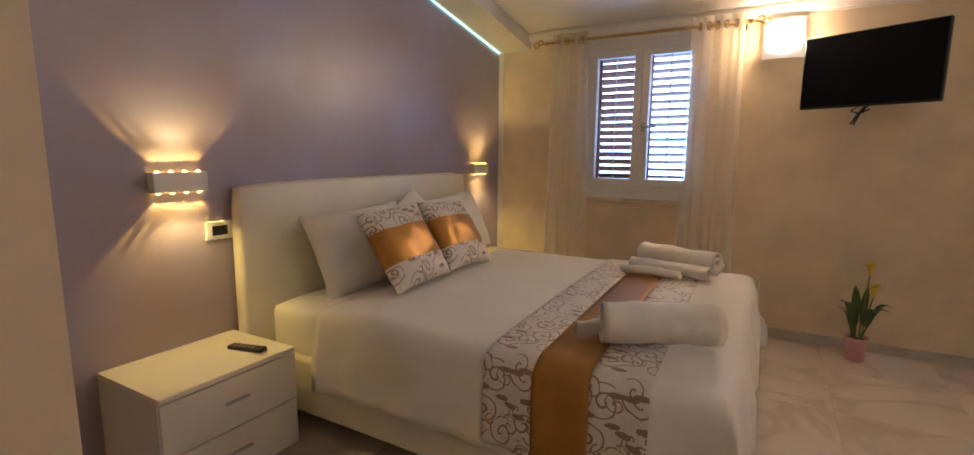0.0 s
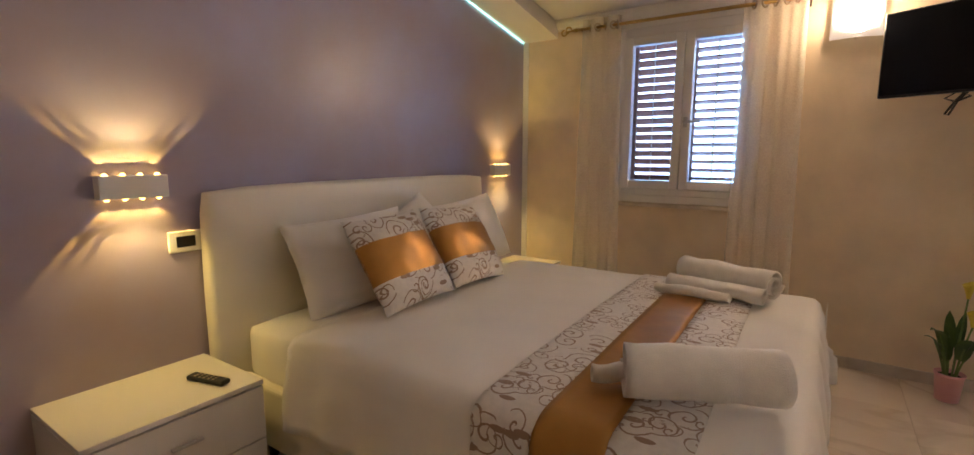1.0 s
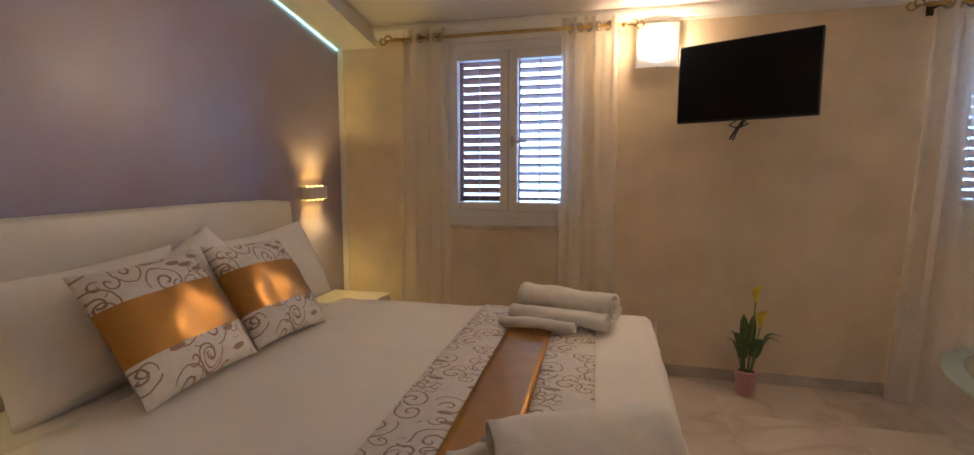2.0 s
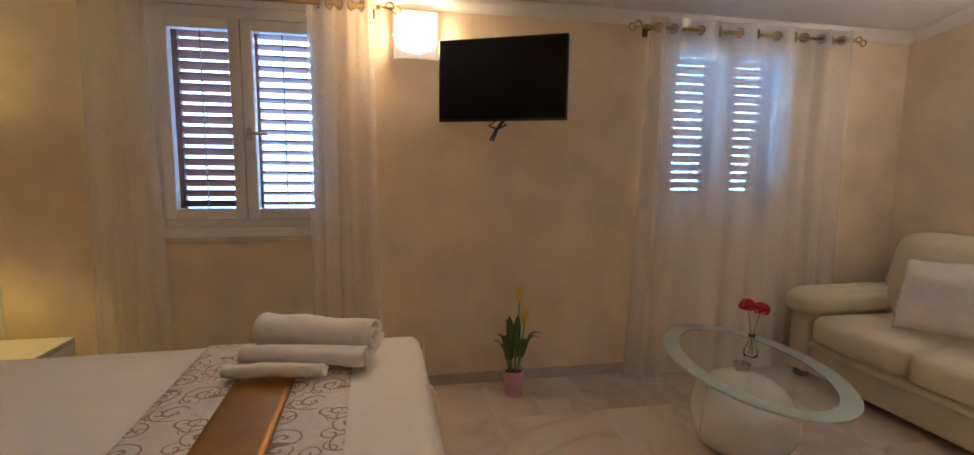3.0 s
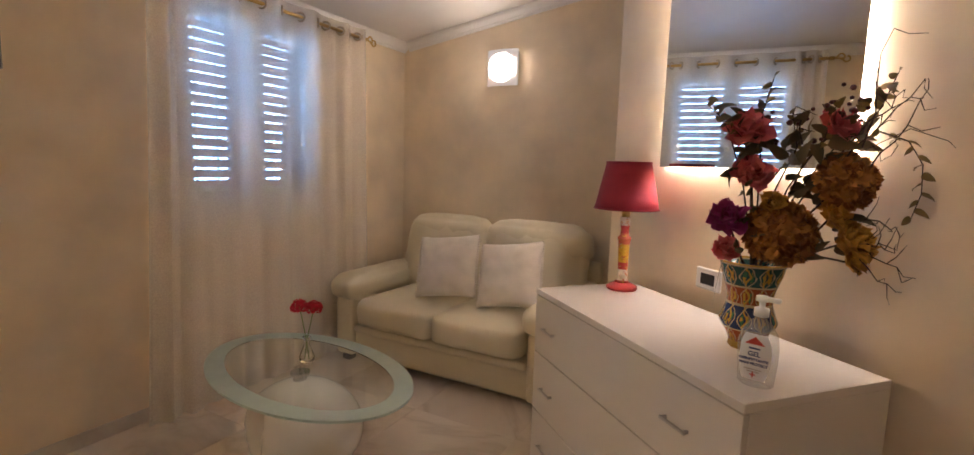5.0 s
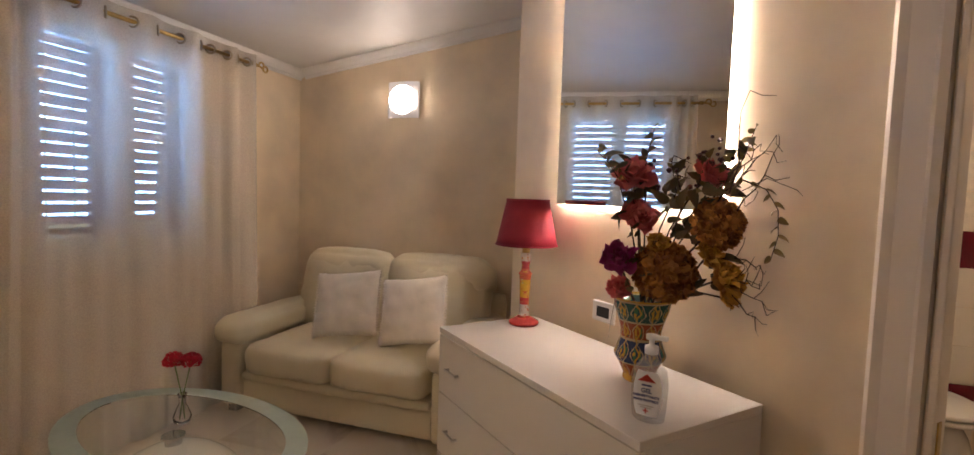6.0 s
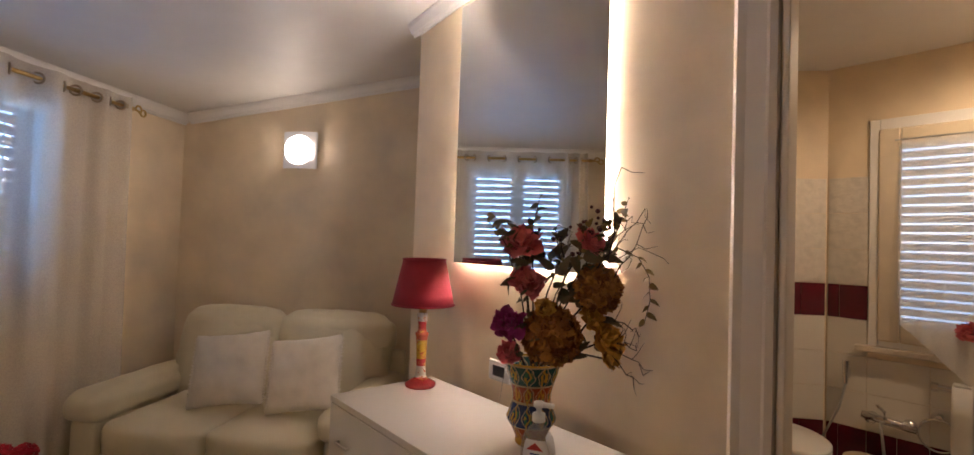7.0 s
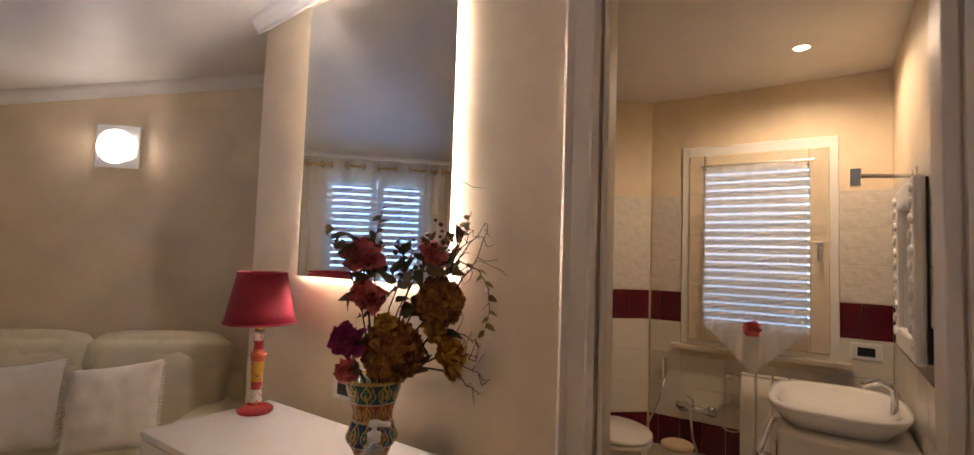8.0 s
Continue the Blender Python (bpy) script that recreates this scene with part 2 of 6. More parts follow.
def make_sheer(name, colour, clear):
    m = bpy.data.materials.new(name)
    m.use_nodes = True
    n, l, b = nodes_of(m)
    out = n["Material Output"]
    tl = n.new("ShaderNodeBsdfTranslucent")
    df = n.new("ShaderNodeBsdfDiffuse")
    tp = n.new("ShaderNodeBsdfTransparent")
    tl.inputs[0].default_value = df.inputs[0].default_value = (*colour, 1)
    m1, m2 = n.new("ShaderNodeMixShader"), n.new("ShaderNodeMixShader")
    m1.inputs[0].default_value = 0.25
    l.new(df.outputs[0], m1.inputs[1])
    l.new(tl.outputs[0], m1.inputs[2])
    co = n.new("ShaderNodeTexCoord")
    t = n.new("ShaderNodeTexNoise")
    t.inputs["Scale"].default_value = 160
    l.new(co.outputs["Object"], t.inputs["Vector"])
    r = n.new("ShaderNodeMapRange")
    r.inputs["To Min"].default_value, r.inputs["To Max"].default_value = 1 - clear * 1.25, 1 - clear * 0.75
    l.new(t.outputs["Fac"], r.inputs["Value"])
    l.new(r.outputs[0], m2.inputs[0])
    l.new(tp.outputs[0], m2.inputs[1])
    l.new(m1.outputs[0], m2.inputs[2])
    l.new(m2.outputs[0], out.inputs[0])
    return m


def make_glass(name, colour=(1, 1, 1), rough=0.0, ior=1.45):
    m = bpy.data.materials.new(name)
    m.use_nodes = True
    b = m.node_tree.nodes["Principled BSDF"]
    b.inputs["Base Color"].default_value = (*colour, 1)
    b.inputs["Transmission Weight"].default_value = 1
    b.inputs["Roughness"].default_value, b.inputs["IOR"].default_value = rough, ior
    return m


def make_thin_plastic(name):
    m = bpy.data.materials.new(name)
    m.use_nodes = True
    n, l, b = nodes_of(m)
    tp, gl, df, m1, m2 = n.new("ShaderNodeBsdfTransparent"), n.new("ShaderNodeBsdfGlossy"), n.new("ShaderNodeBsdfDiffuse"), n.new("ShaderNodeMixShader"), n.new("ShaderNodeMixShader")
    tp.inputs[0].default_value = (0.95, 0.96, 0.96, 1)
    df.inputs[0].default_value = (0.8, 0.8, 0.8, 1)
    gl.inputs["Roughness"].default_value = 0.08
    m1.inputs[0].default_value, m2.inputs[0].default_value = 0.12, 0.12
    l.new(tp.outputs[0], m1.inputs[1])
    l.new(df.outputs[0], m1.inputs[2])
    l.new(m1.outputs[0], m2.inputs[1])
    l.new(gl.outputs[0], m2.inputs[2])
    l.new(m2.outputs[0], n["Material Output"].inputs[0])
    return m


def make_glow(name, colour, strength):
    m = bpy.data.materials.new(name)
    m.use_nodes = True
    b = m.node_tree.nodes["Principled BSDF"]
    b.inputs["Emission Color"].default_value, b.inputs["Emission Strength"].default_value = (*colour, 1), strength
    b.inputs["Base Color"].default_value = (0.8, 0.8, 0.8, 1)
    return m


def make_majolica(name, bands, first, palette, share):
    """Painted glaze: rings of colour by height, with leafy curls over them."""
    m = mat(name, (0.7, 0.62, 0.45), 0.12, vary=0.05, scale=20)
    n, l, b = nodes_of(m)
    co = n.new("ShaderNodeTexCoord")
    sep = n.new("ShaderNodeSeparateXYZ")
    l.new(co.outputs["Object"], sep.inputs[0])
    ramp = n.new("ShaderNodeValToRGB")
    ramp.color_ramp.interpolation = "CONSTANT"
    el = ramp.color_ramp.elements
    el[0].position, el[0].color = bands[0][0], (*bands[0][1], 1)
    el[1].position, el[1].color = bands[1][0], (*bands[1][1], 1)
    for p, c in bands[2:]:
        e = el.new(p)
        e.color = (*c, 1)
    sc = n.new("ShaderNodeMath")
    sc.operation = "MULTIPLY"
    sc.inputs[1].default_value = 2.5
    l.new(sep.outputs[2], sc.inputs[0])
    l.new(sc.outputs[0], ramp.inputs[0])
    wob = n.new("ShaderNodeTexNoise")
    wob.inputs["Scale"].default_value, wob.inputs["Distortion"].default_value = 24, 3.0
    l.new(co.outputs["Object"], wob.inputs["Vector"])
    pr = n.new("ShaderNodeValToRGB")
    pr.color_ramp.interpolation = "CONSTANT"
    pe = pr.color_ramp.elements
    pe[0].position, pe[0].color = 0.0, (*first, 1)
    pe[1].position, pe[1].color = palette[0][0], (*palette[0][1], 1)
    for p, c in palette[1:]:
        pe.new(p).color = (*c, 1)
    l.new(wob.outputs["Fac"], pr.inputs[0])
    mx = n.new("ShaderNodeMix")
    mx.data_type = "RGBA"
    wv = n.new("ShaderNodeTexNoise")
    wv.inputs["Scale"].default_value, wv.inputs["Distortion"].default_value = 46, 1.5
    l.new(co.outputs["Object"], wv.inputs["Vector"])
    gt = n.new("ShaderNodeMath")
    gt.operation = "GREATER_THAN"
    gt.inputs[1].default_value = share
    l.new(wv.outputs["Fac"], gt.inputs[0])
    l.new(gt.outputs[0], mx.inputs["Factor"])
    l.new(ramp.outputs["Color"], mx.inputs["A"])
    l.new(pr.outputs["Color"], mx.inputs["B"])
    l.new(mx.outputs["Result"], b.inputs["Base Color"])
    return m


def make_banded_majolica():
    """Turned bands by height, each with a ring of arched leaves painted round it."""
    m = mat("painted_majolica", (0.6, 0.45, 0.2), 0.12, vary=0.05, scale=20)
    n, l, b = nodes_of(m)

    def calc(op, *args):
        k = n.new("ShaderNodeMath")
        k.operation = op
        for i, v in enumerate(args):
            if isinstance(v, (int, float)):
                k.inputs[i].default_value = v
            else:
                l.new(v, k.inputs[i])
        return k.outputs[0]

    def ramp(value, stops):
        r = n.new("ShaderNodeValToRGB")
        r.color_ramp.interpolation = "CONSTANT"
        el = r.color_ramp.elements
        el[0].position, el[0].color = stops[0][0], (*stops[0][1], 1)
        el[1].position, el[1].color = stops[1][0], (*stops[1][1], 1)
        for p, c in stops[2:]:
            el.new(p).color = (*c, 1)
        l.new(value, r.inputs[0])
        return r.outputs["Color"]

    def over(below, colour, mask):
        k = n.new("ShaderNodeMix")
        k.data_type = "RGBA"
        l.new(below, k.inputs["A"])
        if isinstance(colour, tuple):
            k.inputs["B"].default_value = (*colour, 1)
        else:
            l.new(colour, k.inputs["B"])
        l.new(mask, k.inputs["Factor"])
        return k.outputs["Result"]

    co = n.new("ShaderNodeTexCoord")
    sep = n.new("ShaderNodeSeparateXYZ")
    l.new(co.outputs["Object"], sep.inputs[0])
    z = sep.outputs[2]
    turn = calc("DIVIDE", calc("ARCTAN2", sep.outputs[1], sep.outputs[0]), 6.2832)
    wob = n.new("ShaderNodeTexNoise")
    wob.inputs["Scale"].default_value = 38
    l.new(co.outputs["Object"], wob.inputs["Vector"])
    shake = calc("MULTIPLY", calc("SUBTRACT", wob.outputs["Fac"], 0.5), 0.35)
    p = calc("SUBTRACT", calc("FRACT", calc("ADD", calc("MULTIPLY", turn, 10.0), shake)), 0.5)
    q = calc("FRACT", calc("ADD", calc("DIVIDE", z, 0.064), calc("MULTIPLY", shake, 0.5)))
    navy, rust, teal, gold, cream = (0.03, 0.045, 0.10), (0.30, 0.075, 0.03), (0.03, 0.085, 0.075), (0.5, 0.29, 0.05), (0.46, 0.36, 0.2)
    ground = ramp(calc("MULTIPLY", z, 3.6), [(0.0, gold), (0.075, rust), (0.22, cream), (0.235, navy), (0.48, cream), (0.505, rust), (0.68, cream), (0.70, teal), (0.91, cream), (0.925, gold)])
    painted = calc("MULTIPLY", calc("GREATER_THAN", z, 0.02), calc("LESS_THAN", z, 0.253))
    arch = calc("LESS_THAN", calc("ABSOLUTE", calc("SUBTRACT", calc("ABSOLUTE", p), calc("MULTIPLY", calc("SINE", calc("MULTIPLY", q, 3.1416)), 0.40))), 0.035)
    stem = calc("LESS_THAN", calc("ABSOLUTE", calc("ADD", p, calc("MULTIPLY", calc("SINE", calc("MULTIPLY", q, 9.0)), 0.10))), 0.06)
    leaf = calc("LESS_THAN", calc("ADD", calc("POWER", calc("DIVIDE", calc("SUBTRACT", calc("ABSOLUTE", p), 0.17), 0.09), 2.0), calc("POWER", calc("DIVIDE", calc("SUBTRACT", q, 0.5), 0.26), 2.0)), 1.0)
    col = over(ground, ramp(wob.outputs["Fac"], [(0.0, (0.05, 0.16, 0.08)), (0.47, gold), (0.6, (0.4, 0.16, 0.04))]), calc("MULTIPLY", leaf, painted))
    col = over(col, gold, calc("MULTIPLY", stem, painted))
    col = over(col, cream, calc("MULTIPLY", arch, painted))
    l.new(col, b.inputs["Base Color"])
    return m


PURPLE = make_stucco()
MARBLE = make_marble()
HILL = mat("hillside", (0.07, 0.09, 0.05), 0.95, vary=0.25, scale=0.4, bump=0.0)
SCROLL = make_scroll("scroll_brocade", (0.76, 0.71, 0.64), (0.27, 0.15, 0.075))
SATIN = mat("gold_satin", (0.5, 0.25, 0.06), 0.36, 0.65, vary=0.06, scale=9, bump=0.3, bump_scale=12)
SHEER = make_sheer("sheer_voile", (0.97, 0.91, 0.8), 0.48)
LACE = make_sheer("white_voile", (0.85, 0.83, 0.8), 0.3)
PANE = make_glass("window_glass", ior=1.15)
CLEAR = make_glass("clear_glass")
TABLEGLASS = make_glass("table_glass", (0.93, 0.98, 0.96), 0.0, 1.3)
FROST = mat("frosted_glass", (0.55, 0.68, 0.6), 0.35, vary=0.03, scale=20, Transmission_Weight=0.35)
GEL = make_thin_plastic("clear_gel_plastic")
WARMGLOW = make_glow("warm_led", (1, 0.6, 0.13), 3)
LAMPGLOW1 = make_glow("lit_opal_glass_warm", (1, 0.77, 0.49), LAMP1)
LAMPGLOW2 = make_glow("lit_opal_glass", (1, 0.9, 0.78), LAMP2)
COOLGLOW = make_glow("cool_led", (1.0, 0.95, 0.9), LED)
PLATEGLOW1 = make_glow("lit_glass_plate_warm", (1, 0.84, 0.62), 0.12)
PLATEGLOW2 = make_glow("lit_glass_plate", (1, 0.92, 0.84), 0.05)
CYANGLOW = make_glow("cyan_led", (0.3, 0.9, 0.75), 0.7)
SPOTGLOW = make_glow("downlight", (1, 0.85, 0.6), 12)
VASEGLAZE = make_banded_majolica()
LAMPGLAZE = make_majolica("painted_lamp_glaze", [(0.0, (0.5, 0.05, 0.05)), (0.1, (0.7, 0.6, 0.5)), (0.22, (0.5, 0.06, 0.05)), (0.3, (0.65, 0.35, 0.04)), (0.5, (0.6, 0.12, 0.06)), (0.62, (0.5, 0.05, 0.05)), (0.7, (0.7, 0.6, 0.5)), (0.85, (0.5, 0.06, 0.05))], (0.45, 0.04, 0.04), [(0.4, (0.62, 0.1, 0.05)), (0.47, (0.7, 0.4, 0.05)), (0.54, (0.55, 0.05, 0.05)), (0.6, (0.05, 0.2, 0.16)), (0.64, (0.7, 0.5, 0.2))], 0.57)
MIRRORED = mat("mirror_silver", (0.86, 0.87, 0.86), 0.0, 1.0, vary=0.0)


# ---- building helpers ----
def mesh_of(name, bm, material, smooth=False):
    me = bpy.data.meshes.new(name)
    bm.to_mesh(me)
    bm.free()
    for p in me.polygons:
        p.use_smooth = smooth
    for m in material if isinstance(material, (list, tuple)) else (material,):
        me.materials.append(m)
    return me


def part(name, bm, material, parent=None, label="", smooth=False, m=None):
    ob = new(name, mesh_of(name, bm, material, smooth))
    if m is not None:
        ob.matrix_basis = m
    if parent is not None:
        ob.parent = parent
    if label:
        ob["label"] = label
    return ob


def thing(name, m, label, category, group="", kind=""):
    ob = new(name)
    ob.empty_display_size = 0.1
    ob.matrix_basis = m
    return tagged(ob, label, category, group, kind)


def add_box(bm, x0, x1, y0, y1, z0, z1, bevel=0.0, seg=2, m=None):
    """A box added to bm, with rounded edges."""
    r = bmesh.ops.create_cube(bm, size=1)
    vs = r["verts"]
    for v in vs:
        v.co = Vector((x0 + (v.co.x + 0.5) * (x1 - x0), y0 + (v.co.y + 0.5) * (y1 - y0), z0 + (v.co.z + 0.5) * (z1 - z0)))
    if bevel:
        es = list({e for v in vs for e in v.link_edges})
        out = bmesh.ops.bevel(bm, geom=es, offset=bevel, segments=seg, profile=0.5, affect="EDGES")
        vs = list(set(out["verts"]) | {v for v in vs if v.is_valid})
    if m is not None:
        bmesh.ops.transform(bm, matrix=m, verts=[v for v in vs if v.is_valid])
    return bm


def box(x0, x1, y0, y1, z0, z1, bevel=0.0, seg=2, m=None):
    return add_box(bmesh.new(), x0, x1, y0, y1, z0, z1, bevel, seg, m)


def prism(points, z0, z1):
    """An upright prism; z1 may be a function of x and y for a sloping top."""
    bm = bmesh.new()
    lo = [bm.verts.new((x, y, z0)) for x, y in points]
    hi = [bm.verts.new((x, y, z1(x, y) if callable(z1) else z1)) for x, y in points]
    n = len(points)
    bm.faces.new(lo[::-1])
    bm.faces.new(hi)
    for i in range(n):
        bm.faces.new((lo[i], lo[(i + 1) % n], hi[(i + 1) % n], hi[i]))
    bmesh.ops.recalc_face_normals(bm, faces=bm.faces)
    return bm


def structure(name, bm, material, label="", category=""):
    return tagged(part(name, bm, material), label, category or name.split("_")[0], kind="structure")


def obl(s, o):
    p = ORIGIN + ALONG * s + OUT * o
    return (p.x, p.y)


def finish(bm):
    bmesh.ops.recalc_face_normals(bm, faces=bm.faces)
    return bm


def soft_box(w, d, h, r, n=8, crown=0.0, seed=None, wrinkle=0.0):
    """An upholstered block: rounded by r, its faces swollen by crown; its base centre at the origin."""
    bm = bmesh.new()
    bmesh.ops.create_cube(bm, size=2)
    bmesh.ops.subdivide_edges(bm, edges=bm.edges, cuts=n, use_grid_fill=True)
    half = Vector((w / 2, d / 2, h / 2))
    for v in bm.verts:
        u = v.co.copy()
        p = Vector((u.x * half.x, u.y * half.y, u.z * half.z))
        q = Vector([max(-(half[i] - r), min(half[i] - r, p[i])) for i in range(3)])
        dv = p - q
        if dv.length > 1e-6:
            p = q + dv.normalized() * r
        if crown:
            k = (1 - abs(u.x) ** 3) * (1 - abs(u.y) ** 3) * (1 if abs(u.z) > 0.99 else 0) + (1 - abs(u.x) ** 3) * (1 - abs(u.z) ** 3) * (1 if abs(u.y) > 0.99 else 0) + (1 - abs(u.z) ** 3) * (1 - abs(u.y) ** 3) * (1 if abs(u.x) > 0.99 else 0)
            nrm = Vector((u.x if abs(u.x) > 0.99 else 0, u.y if abs(u.y) > 0.99 else 0, u.z if abs(u.z) > 0.99 else 0))
            p += nrm * crown * k
        if wrinkle:
            p += p.normalized() * wrinkle * noise.noise(p * 14 + Vector((seed or 0, 0, 0)))
        v.co = p + Vector((0, 0, half.z))
    return bm


def pillow_mesh(w, h, t, n=22, seed=0.0, wrinkle=0.012, sharp=0.5):
    """A filled cushion lying in x and y, swelling to t in z, with seam edges and pointed corners; UV in metres."""
    bm = bmesh.new()
    uv = bm.loops.layers.uv.new()
    rows = []
    for side in (1, -1):
        grid = []
        for i in range(n + 1):
            row = []
            for j in range(n + 1):
                u, v = 2 * i / n - 1, 2 * j / n - 1
                k = max(0.0, (1 - abs(u) ** 2.6)) ** sharp * max(0.0, (1 - abs(v) ** 2.6)) ** sharp
                pull = 1 - 0.06 * (1 - abs(u) ** 2) * abs(v) ** 3
                pull2 = 1 - 0.06 * (1 - abs(v) ** 2) * abs(u) ** 3
                x, y = u * w / 2 * pull2, v * h / 2 * pull
                z = side * t / 2 * k
                p = Vector((x, y, z))
                z += wrinkle * k * noise.noise(Vector((u * 2.2 + seed, v * 2.2, side * 3)))
                z += wrinkle * 0.5 * (1 - k) * noise.noise(Vector((u * 5 + seed, v * 5, side * 7)))
                row.append(bm.verts.new((x, y, z)))
            grid.append(row)
        for i in range(n):
            for j in range(n):
                f = bm.faces.new((grid[i][j], grid[i + 1][j], grid[i + 1][j + 1], grid[i][j + 1])[::side])
                for lp in f.loops:
                    lp[uv].uv = (lp.vert.co.x, lp.vert.co.y)
    bmesh.ops.remove_doubles(bm, verts=bm.verts, dist=0.0015)
    return bm


def lathe(profile, n=32, caps=True):
    """A turned body from (radius, height) pairs."""
    bm = bmesh.new()
    rings = []
    for r, z in profile:
        rings.append([bm.verts.new((max(r, 1e-4) * math.cos(2 * math.pi * k / n), max(r, 1e-4) * math.sin(2 * math.pi * k / n), z)) for k in range(n)])
    for a, b in zip(rings, rings[1:]):
        for k in range(n):
            bm.faces.new((a[k], a[(k + 1) % n], b[(k + 1) % n], b[k]))
    if caps:
        bm.faces.new(rings[0][::-1])
        bm.faces.new(rings[-1])
    return finish(bm)


def add_tube(bm, points, radius, n=8, taper=None):
    """A round rod along points; taper is the radius at its end."""
    pts = [Vector(p) for p in points]
    rings, up = [], Vector((0.13, 0.31, 0.94))
    for i, p in enumerate(pts):
        d = (pts[min(i + 1, len(pts) - 1)] - pts[max(i - 1, 0)]).normalized()
        a = d.cross(up)
        if a.length < 1e-3:
            a = d.cross(Vector((1, 0, 0)))
        a.normalize()
        b = d.cross(a)
        r = radius if taper is None else radius + (taper - radius) * i / max(1, len(pts) - 1)
        rings.append([bm.verts.new(p + (a * math.cos(2 * math.pi * k / n) + b * math.sin(2 * math.pi * k / n)) * r) for k in range(n)])
    for a, b in zip(rings, rings[1:]):
        for k in range(n):
            bm.faces.new((a[k], a[(k + 1) % n], b[(k + 1) % n], b[k]))
    bm.faces.new(rings[0][::-1])
    bm.faces.new(rings[-1])
    return bm


def tube(points, radius, n=8, taper=None):
    return finish(add_tube(bmesh.new(), points, radius, n, taper))


def ring(radius, thick, n=20, k=8):
    bm = bmesh.new()
    vs = [[bm.verts.new(((radius + thick * math.cos(b * 2 * math.pi / k)) * math.cos(a * 2 * math.pi / n), thick * math.sin(b * 2 * math.pi / k), (radius + thick * math.cos(b * 2 * math.pi / k)) * math.sin(a * 2 * math.pi / n))) for b in range(k)] for a in range(n)]
    for a in range(n):
        for b in range(k):
            bm.faces.new((vs[a][b], vs[(a + 1) % n][b], vs[(a + 1) % n][(b + 1) % k], vs[a][(b + 1) % k]))
    return finish(bm)


def moulding(points, profile, out):
    """A run of trim from one point to another; profile pairs are (out from the wall, up)."""
    bm = bmesh.new()
    o = Vector(out)
    ends = [[bm.verts.new(Vector(p) + o * a + Vector((0, 0, b))) for a, b in profile] for p in points]
    n = len(profile)
    for k in range(n):
        bm.faces.new((ends[0][k], ends[0][(k + 1) % n], ends[1][(k + 1) % n], ends[1][k]))
    bm.faces.new(ends[0][::-1])
    bm.faces.new(ends[1])
    return finish(bm)


def sheet_grid(nu, nv, f, thick=0.0, uvf=None):
    bm = bmesh.new()
    uv = bm.loops.layers.uv.new()
    g = [[bm.verts.new(f(i / nu, j / nv)) for j in range(nv + 1)] for i in range(nu + 1)]
    for i in range(nu):
        for j in range(nv):
            fc = bm.faces.new((g[i][j], g[i + 1][j], g[i + 1][j + 1], g[i][j + 1]))
            if uvf:
                for lp, (a, b) in zip(fc.loops, ((i, j), (i + 1, j), (i + 1, j + 1), (i, j + 1))):
                    lp[uv].uv = uvf(a / nu, b / nv)
    if thick:
        bmesh.ops.recalc_face_normals(bm, faces=bm.faces)
        bmesh.ops.solidify(bm, geom=list(bm.faces), thickness=thick)
    return bm


def bend(t, r):
    """How far out and down cloth lies t past the start of a rounded edge."""
    if t <= 0:
        return t, 0.0
    if t < r * math.pi / 2:
        return r * math.sin(t / r), r - r * math.cos(t / r)
    return r + 0.05 * (t - r * math.pi / 2), r + (t - r * math.pi / 2)


TOP = lambda x, y: ceil_z(y) + 0.02
CREST = [(0, 0), (0.012, 0), (0.018, 0.012), (0.03, 0.018), (0.05, 0.045), (0.055, 0.06), (0.055, 0.075), (0, 0.075)]
# ---- outdoors ----
def hillside():
    bm = sheet_grid(60, 8, lambda u, v: (-70 + 140 * u, 38 + 30 * v, -3.02 + 13.5 * math.sin(v * math.pi / 2) * (0.75 + 0.35 * noise.noise(Vector((u * 9, v * 2, 3))) + 0.08 * noise.noise(Vector((u * 60, v * 9, 1))))))
    return finish(bm)


structure("ground", box(-90, 90, -60, 90, -3.4, -3.0), HILL, "open green ground outside the house")
# invented ridge, put here to dim what shows through the lower shutter gaps
structure("backdrop_hill", hillside(), HILL, "added backdrop hill that darkens the lower shutter gaps", "hill")
# ---- structure ----
structure("floor", prism([(-2.4, -1.2), (5.2, -1.2), (5.2, 4.3), (-2.4, 4.3)], -0.12, -0.006), GROUT, "pale grout bed under the marble floor tiles")
bm = bmesh.new()
vs = [bm.verts.new((x, y, ceil_z(y))) for x, y in ((-2.4, -1.3), (3.75, -1.3), (3.75, 4.3), (-2.4, 4.3))]
bm.faces.new(vs)
r = bmesh.ops.extrude_face_region(bm, geom=list(bm.faces))
for v in r["geom"]:
    if isinstance(v, bmesh.types.BMVert):
        v.co.z += 0.15
structure("ceiling", finish(bm), WHITE, "sloping white painted attic ceiling")
structure("wall_west", prism([(WEST - 0.2, -1.2), (WEST, -1.2), (WEST, NORTH + 0.22), (WEST - 0.2, NORTH + 0.22)], 0, TOP), PURPLE, "mauve polished stucco wall behind the bed")
W1 = (-1.295, -0.41, 1.03, 2.15)
W2 = (1.62, 2.55, 1.03, 2.15)


